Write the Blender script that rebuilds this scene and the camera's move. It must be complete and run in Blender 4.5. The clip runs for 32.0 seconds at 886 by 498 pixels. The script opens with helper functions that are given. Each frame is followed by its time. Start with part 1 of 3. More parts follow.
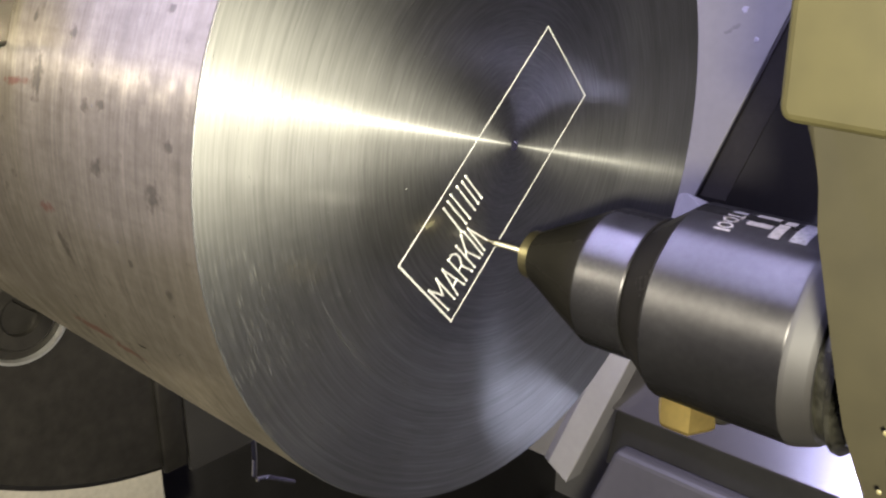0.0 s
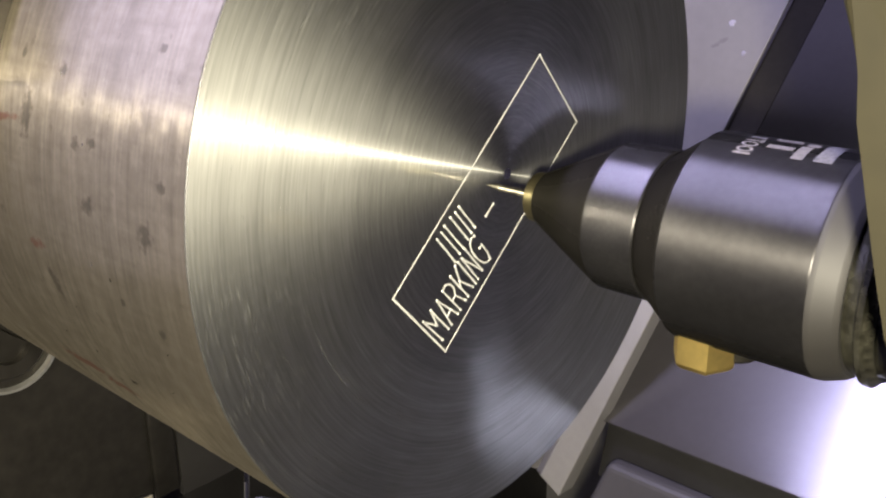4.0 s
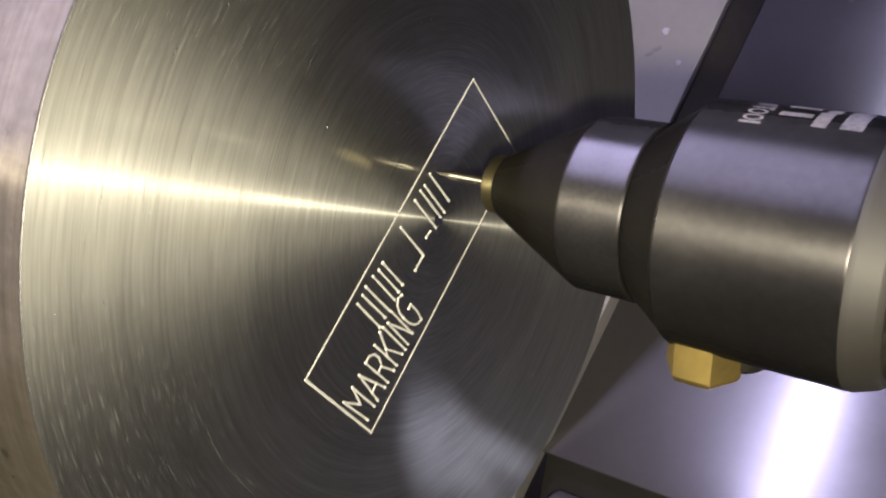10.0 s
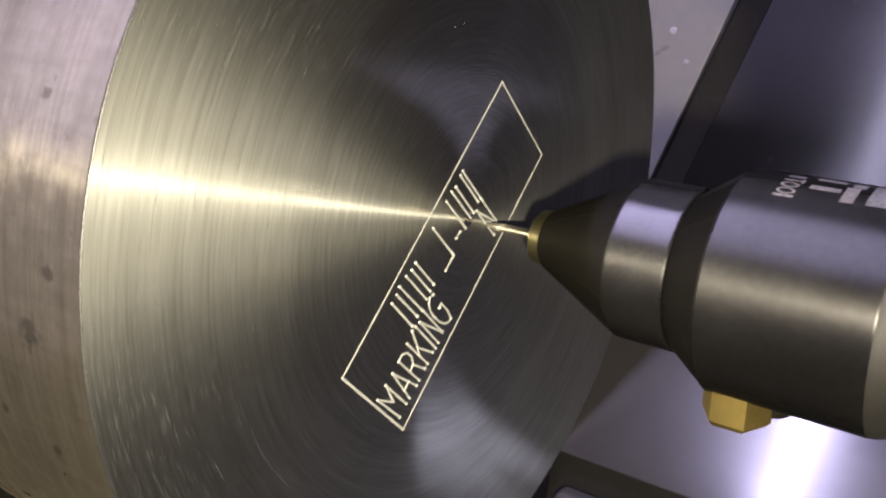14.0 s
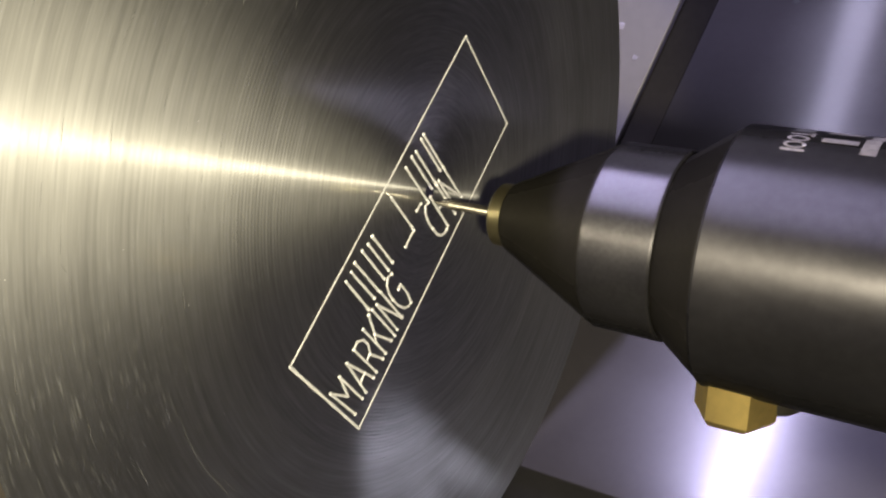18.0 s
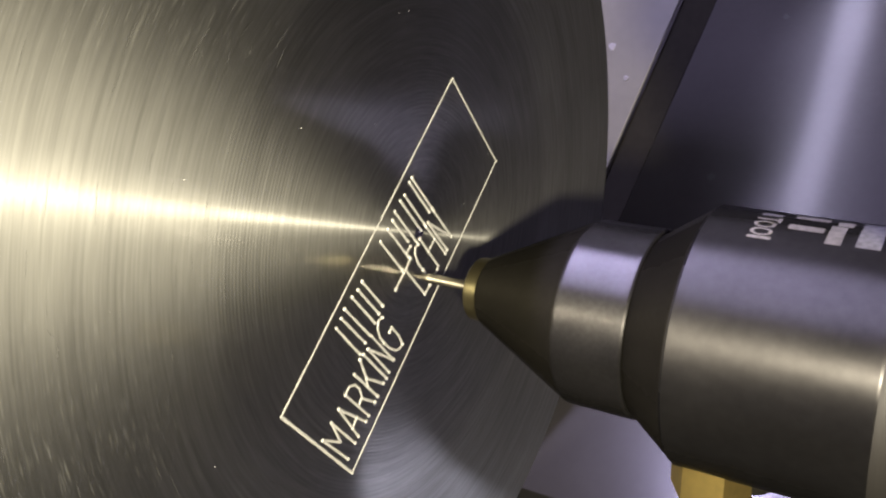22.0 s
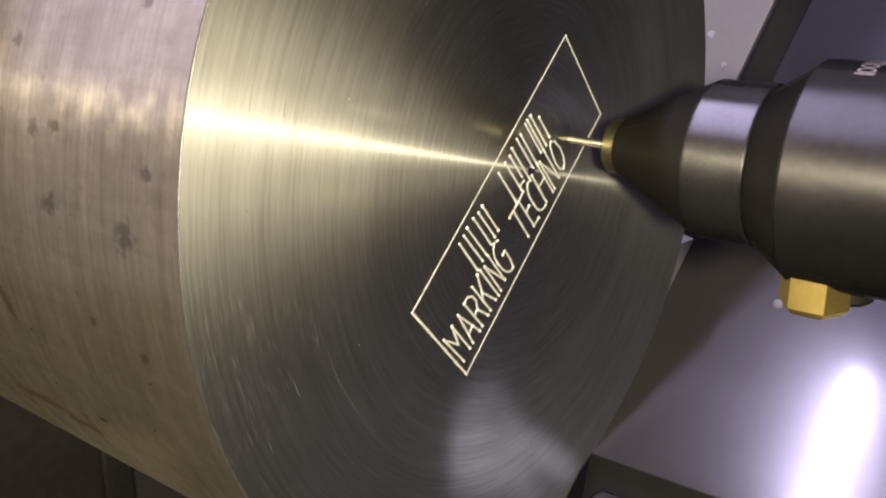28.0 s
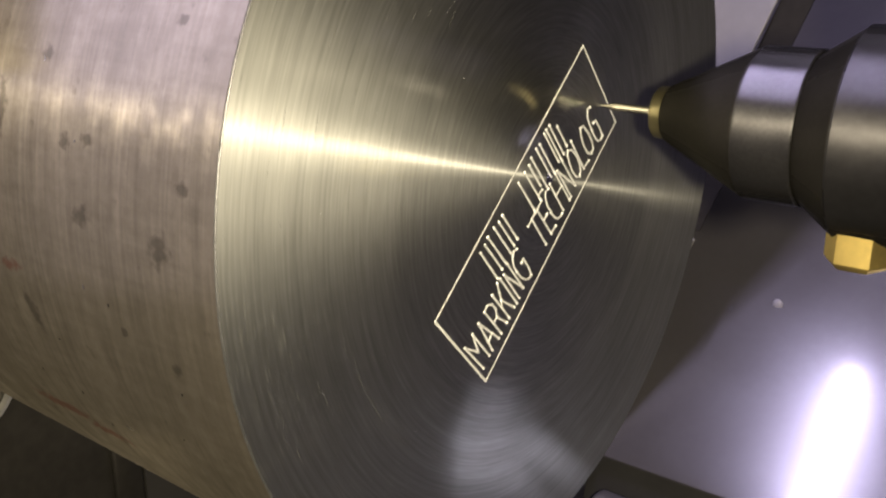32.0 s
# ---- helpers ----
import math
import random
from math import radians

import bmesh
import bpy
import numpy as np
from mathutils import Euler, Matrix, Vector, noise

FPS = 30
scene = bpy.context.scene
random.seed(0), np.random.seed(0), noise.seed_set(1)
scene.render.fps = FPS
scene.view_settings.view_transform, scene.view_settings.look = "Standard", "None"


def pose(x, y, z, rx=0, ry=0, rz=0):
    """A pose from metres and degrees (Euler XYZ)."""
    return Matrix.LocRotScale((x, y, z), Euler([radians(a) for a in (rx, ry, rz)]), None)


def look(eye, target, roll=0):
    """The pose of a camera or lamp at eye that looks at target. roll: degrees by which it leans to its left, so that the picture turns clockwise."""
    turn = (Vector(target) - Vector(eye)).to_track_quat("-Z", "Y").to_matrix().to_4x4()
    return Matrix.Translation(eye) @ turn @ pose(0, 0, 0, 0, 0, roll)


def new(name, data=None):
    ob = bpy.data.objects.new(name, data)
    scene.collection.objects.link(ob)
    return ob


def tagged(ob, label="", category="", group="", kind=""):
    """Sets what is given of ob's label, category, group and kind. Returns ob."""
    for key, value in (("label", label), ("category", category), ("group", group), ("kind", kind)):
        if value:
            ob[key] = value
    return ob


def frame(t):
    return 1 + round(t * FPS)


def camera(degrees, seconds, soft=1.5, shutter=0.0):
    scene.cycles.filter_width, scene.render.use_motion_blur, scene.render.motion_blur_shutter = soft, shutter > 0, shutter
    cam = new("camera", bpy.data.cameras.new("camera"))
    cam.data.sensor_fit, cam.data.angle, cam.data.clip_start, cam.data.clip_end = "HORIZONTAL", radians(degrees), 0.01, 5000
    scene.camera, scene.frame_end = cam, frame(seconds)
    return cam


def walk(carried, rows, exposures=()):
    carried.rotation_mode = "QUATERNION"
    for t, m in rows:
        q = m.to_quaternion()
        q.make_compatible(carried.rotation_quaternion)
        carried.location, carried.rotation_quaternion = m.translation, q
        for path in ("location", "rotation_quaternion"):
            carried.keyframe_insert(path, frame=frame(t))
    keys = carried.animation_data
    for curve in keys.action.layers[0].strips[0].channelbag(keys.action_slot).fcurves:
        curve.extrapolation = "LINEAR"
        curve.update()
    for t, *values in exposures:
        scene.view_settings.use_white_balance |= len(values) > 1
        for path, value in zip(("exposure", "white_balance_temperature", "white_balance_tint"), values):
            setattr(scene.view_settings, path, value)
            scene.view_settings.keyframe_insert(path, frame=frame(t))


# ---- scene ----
U = 1.0714e-3  # metres to a plan unit: the bar's end face is 120 units across, 129 mm
AXIS = 0.5     # the spindle axis lies this high over the chip pan


def at(x, y, z):
    """A place in plan units: x along the spindle axis from the end face, y to the back, z up from the axis."""
    return Vector((x * U, y * U, AXIS + z * U))


# ---- camera ----
cam = camera(50.9, 32.0, soft=2.2)
# seconds, x, y, z in plan units, turn in degrees
CAMERA_PATH = [
    (0.0, 90.51, -115.84, 35.91, 69.86, 0.01, 42.50),
    (0.5, 90.44, -115.49, 34.63, 69.92, 0.12, 42.53),
    (1.0, 90.09, -116.23, 34.55, 69.85, 0.04, 42.58),
    (1.5, 89.10, -116.98, 35.56, 69.98, 0.03, 42.43),
    (2.0, 88.53, -117.69, 38.09, 69.79, -0.04, 42.01),
    (2.5, 88.89, -116.64, 37.26, 70.00, 0.30, 42.11),
    (3.0, 88.85, -115.65, 39.19, 70.00, 0.28, 41.85),
    (3.5, 88.82, -115.24, 39.53, 70.08, 0.31, 41.69),
    (5.5, 87.79, -113.88, 40.22, 70.06, 0.22, 41.15),
    (6.0, 87.75, -112.71, 42.07, 70.00, 0.29, 40.78),
    (6.5, 87.39, -111.85, 42.07, 69.93, 0.18, 40.52),
    (7.0, 87.18, -111.92, 41.02, 70.22, 0.48, 40.11),
    (7.5, 87.22, -109.07, 41.41, 69.59, 0.36, 39.99),
    (8.0, 84.38, -105.58, 40.82, 69.03, 0.36, 39.30),
    (8.5, 78.64, -96.95, 33.17, 69.54, 0.68, 38.43),
    (9.0, 73.23, -93.01, 38.90, 70.54, 0.36, 36.84),
    (9.5, 72.55, -95.47, 38.13, 70.52, 0.12, 36.63),
    (10.0, 73.12, -96.53, 38.99, 70.32, 0.19, 36.81),
    (10.5, 72.78, -97.44, 39.75, 70.19, 0.13, 36.93),
    (11.0, 72.43, -98.83, 40.45, 70.10, -0.00, 37.04),
    (11.5, 72.42, -99.76, 40.44, 70.05, 0.20, 37.09),
    (12.0, 72.70, -98.74, 40.91, 70.28, 0.53, 37.09),
    (12.5, 72.13, -100.16, 42.39, 70.13, 0.31, 36.94),
    (13.0, 70.23, -102.35, 42.53, 70.00, -0.10, 36.63),
    (13.5, 70.56, -101.77, 41.53, 70.05, 0.19, 36.73),
    (14.0, 70.38, -100.79, 40.16, 70.11, 0.15, 36.53),
    (14.5, 69.88, -100.86, 42.53, 70.01, 0.34, 36.45),
    (16.5, 66.52, -101.53, 37.99, 71.89, -0.42, 35.34),
    (17.0, 64.35, -96.99, 35.39, 71.38, -0.53, 33.87),
    (17.5, 62.76, -94.42, 31.85, 71.15, -0.40, 33.04),
    (18.0, 61.03, -93.07, 29.88, 71.39, -0.53, 32.56),
    (18.5, 60.46, -93.03, 29.76, 71.45, -0.55, 32.35),
    (19.0, 61.22, -93.06, 31.91, 71.78, -0.20, 32.60),
    (19.5, 61.04, -92.97, 31.47, 71.81, -0.08, 32.44),
    (20.0, 60.89, -93.15, 31.26, 71.82, 0.05, 32.46),
    (20.5, 60.57, -93.61, 30.80, 71.81, 0.07, 32.52),
    (21.0, 60.06, -93.27, 32.35, 71.76, -0.08, 32.10),
    (21.5, 61.12, -91.81, 33.65, 71.95, 0.39, 32.31),
    (22.0, 61.36, -91.72, 33.39, 72.14, 0.41, 32.13),
    (22.5, 60.69, -94.25, 35.85, 72.44, -0.09, 31.90),
    (23.0, 61.05, -99.86, 38.18, 71.88, -0.30, 32.85),
    (23.5, 61.90, -104.07, 34.88, 71.23, -0.16, 33.28),
    (24.0, 63.73, -109.12, 33.89, 70.27, -0.21, 32.80),
    (24.5, 63.03, -107.33, 31.79, 69.82, -0.30, 32.77),
    (25.0, 61.59, -108.38, 30.05, 69.62, -0.30, 32.98),
    (25.5, 62.21, -107.75, 29.89, 70.00, 0.06, 33.65),
    (27.5, 69.00, -105.96, 29.83, 72.06, -0.24, 37.52),
    (28.0, 69.15, -109.18, 29.51, 72.22, 0.08, 37.89),
    (28.5, 69.41, -110.41, 31.35, 71.72, -0.13, 38.55),
    (29.0, 69.62, -110.57, 32.09, 71.23, -0.29, 38.43),
    (29.5, 67.60, -111.26, 32.08, 71.51, -0.33, 37.44),
    (30.0, 66.68, -111.30, 31.88, 71.94, -0.24, 37.28),
    (30.5, 66.93, -112.09, 32.04, 72.08, -0.11, 37.48),
    (31.0, 66.68, -112.21, 32.04, 72.00, -0.14, 37.41),
    (31.5, 66.59, -112.36, 32.03, 71.97, -0.08, 37.49),
    (32.0, 66.56, -112.04, 31.68, 71.91, -0.08, 37.44),
]
walk(cam, [(t, pose(*at(x, y, z), a, b, c)) for t, x, y, z, a, b, c in CAMERA_PATH], exposures=[(0.0, 0.68, 6000, 10), (3.0, 0.53, 6180, 10), (6.0, 0.4, 6350, 10), (8.0, 0.25, 6400, 10), (12.0, 0.06, 6500, 10), (21.0, 0.12, 6450, 10), (25.0, 0.17, 6830, 10), (32.0, 0.13, 6780, 10)])

# ---- light ----
world = bpy.data.worlds.new("world")
scene.world = world
world.use_nodes = True
world.node_tree.nodes["Background"].inputs[0].default_value = (0.75, 0.74, 0.8, 1)
world.node_tree.nodes["Background"].inputs[1].default_value = 0.1
scene.view_settings.exposure = 0.0


def area_lamp(name, eye, target, sx, sy, watts, color):
    data = bpy.data.lights.new(name, "AREA")
    data.shape, data.size, data.size_y = "RECTANGLE", sx * U, sy * U
    data.energy, data.color = watts, color
    ob = new(name, data)
    ob.matrix_world = look(at(*eye), at(*target))
    return ob


# fixed lamp behind the camera, in place of a torch carried with it
area_lamp("warm_torch_lamp", (120, -165, 43), (0, -20, 0), 9, 9, 1.4, (1.0, 0.89, 0.66))
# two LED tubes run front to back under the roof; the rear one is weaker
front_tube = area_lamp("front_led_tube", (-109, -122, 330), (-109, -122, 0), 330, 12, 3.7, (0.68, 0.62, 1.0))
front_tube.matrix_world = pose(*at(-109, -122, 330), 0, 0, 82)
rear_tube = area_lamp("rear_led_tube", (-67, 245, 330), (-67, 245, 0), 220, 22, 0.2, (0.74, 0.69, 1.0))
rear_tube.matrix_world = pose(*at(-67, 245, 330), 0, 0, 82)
# unseen panel of light, added for the lavender sheen on the bar's top
area_lamp("bar_sheen_lamp", (-322, -257, 182), (0, -257, 182), 150, 232, 0.14, (0.76, 0.7, 1.0))
# unseen lamp added along the cover, right of the tool, for the face's arc
strip = area_lamp("face_arc_lamp", (180, 252, -49), (180, 0, -49), 40, 5, 0.0036, (0.72, 0.67, 1.0))
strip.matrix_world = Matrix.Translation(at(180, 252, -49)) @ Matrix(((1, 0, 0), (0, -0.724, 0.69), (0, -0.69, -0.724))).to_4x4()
# unseen lamp in place of the cover's bright reflection, for the face's crescent
area_lamp("crescent_lamp", (108, 160, -158), (0, 0, -20), 44, 28, 0.0135, (0.8, 0.77, 1.0))

# ---- materials ----


def material(name, color, rough=0.5, metal=0.0, grain=0.1, scale=400.0, bump=0.1, stain=0.15, spec=0.5):
    """A surface with fine grain, broad stains and a little relief."""
    m = bpy.data.materials.new(name)
    m.use_nodes = True
    nt = m.node_tree
    b = nt.nodes["Principled BSDF"]
    tc = nt.nodes.new("ShaderNodeTexCoord")
    n1 = nt.nodes.new("ShaderNodeTexNoise")
    n1.inputs["Scale"].default_value, n1.inputs["Detail"].default_value = scale, 6
    n2 = nt.nodes.new("ShaderNodeTexNoise")
    n2.inputs["Scale"].default_value, n2.inputs["Detail"].default_value = scale / 14, 4
    for n in (n1, n2):
        nt.links.new(tc.outputs["Object"], n.inputs["Vector"])

    def ramp(src, lo, hi):
        r = nt.nodes.new("ShaderNodeMapRange")
        r.inputs["From Min"].default_value, r.inputs["From Max"].default_value = 0.3, 0.7
        r.inputs["To Min"].default_value, r.inputs["To Max"].default_value = lo, hi
        nt.links.new(src, r.inputs["Value"])
        return r.outputs["Result"]

    mul = nt.nodes.new("ShaderNodeMath")
    mul.operation = "MULTIPLY"
    nt.links.new(ramp(n1.outputs["Fac"], 1 - grain, 1 + grain), mul.inputs[0])
    nt.links.new(ramp(n2.outputs["Fac"], 1 - stain, 1 + stain), mul.inputs[1])
    sc = nt.nodes.new("ShaderNodeVectorMath")
    sc.operation = "SCALE"
    sc.inputs[0].default_value = color
    nt.links.new(mul.outputs[0], sc.inputs["Scale"])
    nt.links.new(sc.outputs[0], b.inputs["Base Color"])
    nt.links.new(ramp(n2.outputs["Fac"], rough * 0.85, min(1, rough * 1.15)), b.inputs["Roughness"])
    b.inputs["Metallic"].default_value = metal
    b.inputs["Specular IOR Level"].default_value = spec
    if bump:
        bp = nt.nodes.new("ShaderNodeBump")
        bp.inputs["Strength"].default_value, bp.inputs["Distance"].default_value = bump, 0.0002
        nt.links.new(n1.outputs["Fac"], bp.inputs["Height"])
        nt.links.new(bp.outputs["Normal"], b.inputs["Normal"])
    return m


def turned_face_material():
    """Faced steel: concentric turning marks round the x axis, which stretch highlights along the radius."""
    m = bpy.data.materials.new("turned_steel")
    m.use_nodes = True
    nt = m.node_tree
    nt.nodes.remove(nt.nodes["Principled BSDF"])
    out = nt.nodes["Material Output"]
    tc = nt.nodes.new("ShaderNodeTexCoord")
    sep = nt.nodes.new("ShaderNodeSeparateXYZ")
    nt.links.new(tc.outputs["Object"], sep.inputs[0])

    def math_node(op, a, b=None, c=None):
        n = nt.nodes.new("ShaderNodeMath")
        n.operation = op
        for k, v in enumerate((a, b, c)):
            if v is None:
                continue
            if isinstance(v, (int, float)):
                n.inputs[k].default_value = v
            else:
                nt.links.new(v, n.inputs[k])
        return n.outputs[0]

    y, z = sep.outputs["Y"], sep.outputs["Z"]
    rad = math_node("SQRT", math_node("ADD", math_node("MULTIPLY", y, y), math_node("MULTIPLY", z, z)))
    ang = math_node("ARCTAN2", z, y)
    # rings: noise that changes fast along the radius and slowly round it
    comb = nt.nodes.new("ShaderNodeCombineXYZ")
    nt.links.new(math_node("MULTIPLY", rad, 1900.0), comb.inputs[0])
    nt.links.new(math_node("MULTIPLY", math_node("SINE", ang), 0.45), comb.inputs[1])
    nt.links.new(math_node("MULTIPLY", math_node("COSINE", ang), 0.45), comb.inputs[2])
    rings = nt.nodes.new("ShaderNodeTexNoise")
    rings.inputs["Scale"].default_value, rings.inputs["Detail"].default_value = 1.0, 5
    nt.links.new(comb.outputs[0], rings.inputs["Vector"])
    # short arcs of scratches
    comb2 = nt.nodes.new("ShaderNodeCombineXYZ")
    nt.links.new(math_node("MULTIPLY", rad, 2600.0), comb2.inputs[0])
    nt.links.new(math_node("MULTIPLY", math_node("SINE", ang), 5.0), comb2.inputs[1])
    nt.links.new(math_node("MULTIPLY", math_node("COSINE", ang), 5.0), comb2.inputs[2])
    arcs = nt.nodes.new("ShaderNodeTexNoise")
    arcs.inputs["Scale"].default_value, arcs.inputs["Detail"].default_value = 1.0, 2
    nt.links.new(comb2.outputs[0], arcs.inputs["Vector"])
    def span(src, f0, f1, t0, t1):
        r = nt.nodes.new("ShaderNodeMapRange")
        for key, v in (("From Min", f0), ("From Max", f1), ("To Min", t0), ("To Max", t1)):
            r.inputs[key].default_value = v
        nt.links.new(src, r.inputs["Value"])
        return r.outputs["Result"]

    # regular feed marks of the cutter
    feed = math_node("SINE", math_node("MULTIPLY", rad, 2 * math.pi / (0.46 * U)))

    height = math_node("ADD", math_node("MULTIPLY", rings.outputs["Fac"], 0.6), math_node("MULTIPLY", arcs.outputs["Fac"], 0.3))
    fine = span(rad, 33.0 * U, 37.0 * U, 1.0, 0.25)
    grooves = nt.nodes.new("ShaderNodeBump")
    grooves.inputs["Strength"].default_value, grooves.inputs["Distance"].default_value = 1.0, 0.0000034
    nt.links.new(math_node("MULTIPLY", feed, fine), grooves.inputs["Height"])
    bump = nt.nodes.new("ShaderNodeBump")
    bump.inputs["Strength"].default_value, bump.inputs["Distance"].default_value = 0.08, 0.00008
    nt.links.new(height, bump.inputs["Height"])
    nt.links.new(grooves.outputs[0], bump.inputs["Normal"])
    # broad smears left by wiping
    smear = nt.nodes.new("ShaderNodeTexNoise")
    smear.inputs["Scale"].default_value, smear.inputs["Detail"].default_value = 45.0, 3
    nt.links.new(tc.outputs["Object"], smear.inputs["Vector"])
    tone = math_node("MULTIPLY", span(smear.outputs["Fac"], 0.3, 0.7, 0.88, 1.1), math_node("MULTIPLY", span(rings.outputs["Fac"], 0.3, 0.7, 0.9, 1.08), span(arcs.outputs["Fac"], 0.3, 0.72, 0.9, 1.15)))
    col = nt.nodes.new("ShaderNodeVectorMath")
    col.operation = "SCALE"
    col.inputs[0].default_value = (0.336, 0.338, 0.318)
    nt.links.new(tone, col.inputs["Scale"])
    tan = nt.nodes.new("ShaderNodeTangent")
    tan.direction_type, tan.axis = "RADIAL", "X"

    def gloss(across, along, kind="BECKMANN"):
        """A lobe by its width across the radius (round the ring) and along it."""
        g = nt.nodes.new("ShaderNodeBsdfAnisotropic")
        g.distribution = kind
        g.inputs["Roughness"].default_value, g.inputs["Anisotropy"].default_value = (across * along) ** 0.25, 1 - math.sqrt(across / along)
        nt.links.new(col.outputs[0], g.inputs["Color"])
        nt.links.new(bump.outputs[0], g.inputs["Normal"])
        nt.links.new(tan.outputs[0], g.inputs["Tangent"])
        return g.outputs[0]

    def blend(fac, one, two):
        mix = nt.nodes.new("ShaderNodeMixShader")
        if isinstance(fac, float):
            mix.inputs[0].default_value = fac
        else:
            nt.links.new(fac, mix.inputs[0])
        nt.links.new(one, mix.inputs[1])
        nt.links.new(two, mix.inputs[2])
        return mix.outputs[0]

    # the last cut inside 34 units of the centre was finer: less haze, more mirror
    zone = span(math_node("ADD", rad, span(smear.outputs["Fac"], 0.3, 0.7, -0.6 * U, 0.6 * U)), 33.0 * U, 35.5 * U, 0.0, 1.0)
    sharp, streak, haze = gloss(0.02, 0.9), gloss(0.07, 1.0), gloss(0.3, 0.75)
    broad, mirror = gloss(0.2, 0.3, "GGX"), gloss(0.008, 0.03, "GGX")

    def finish(*weights):
        """Weights of the sharp, streak, haze and mirror lobes; the broad lobe takes the rest."""
        mix, left = broad, 1 - sum(weights)
        for lobe, w in zip((sharp, streak, haze, mirror), weights):
            left += w
            mix = blend(w / left, mix, lobe)
        return mix

    inner, outer = finish(0.034, 0.045, 0.25, 0.34), finish(0.02, 0.05, 0.28, 0.2)
    # short scratches that catch light from any side, mostly near the rim
    comb3 = nt.nodes.new("ShaderNodeCombineXYZ")
    nt.links.new(math_node("MULTIPLY", rad, 5200.0), comb3.inputs[0])
    nt.links.new(math_node("MULTIPLY", math_node("SINE", ang), 19.0), comb3.inputs[1])
    nt.links.new(math_node("MULTIPLY", math_node("COSINE", ang), 19.0), comb3.inputs[2])
    nicks = nt.nodes.new("ShaderNodeTexNoise")
    nicks.inputs["Scale"].default_value, nicks.inputs["Detail"].default_value = 1.0, 1
    nt.links.new(comb3.outputs[0], nicks.inputs["Vector"])
    marked = math_node("MULTIPLY", span(nicks.outputs["Fac"], 0.58, 0.76, 0.0, 0.3), span(rad, 16.0 * U, 46.0 * U, 0.12, 1.0))
    nt.links.new(blend(marked, blend(zone, inner, outer), gloss(0.55, 0.6)), out.inputs["Surface"])
    return m


# dark scale spots on the bar's side: place along it, degrees round it, half length, half width in degrees, lean
SCALE_SPOTS = [(-8.6, 177.2, 1.5, 1.5, 0.2), (-38.9, 166.8, 1.4, 3.2, 0.3), (-41.5, 158.6, 0.7, 1.0, 0), (-49.7, 157.5, 0.7, 1.8, 0), (-25, 168.6, 1.0, 0.8, 0),
               (-21, 168.1, 1.0, 0.7, 0), (-8.5, 189.9, 0.7, 0.8, 0), (-5, 170.8, 0.9, 0.7, 0), (-16.7, 187.7, 0.6, 0.6, 0), (-36.2, 189.8, 1.0, 2.2, -0.6),
               (-8.5, 155.5, 0.7, 0.6, 0.3), (-22, 176, 1.6, 1.0, 0), (-30, 160, 0.9, 0.8, 0)]
RED_SMEARS = [(-45, 167.8, 3.0, 0.6, 0.4), (-38.5, 184.5, 2.2, 0.7, 0.3), (-43, 207.2, 6.0, 1.0, 0), (-34, 208.6, 4.5, 0.9, 0)]


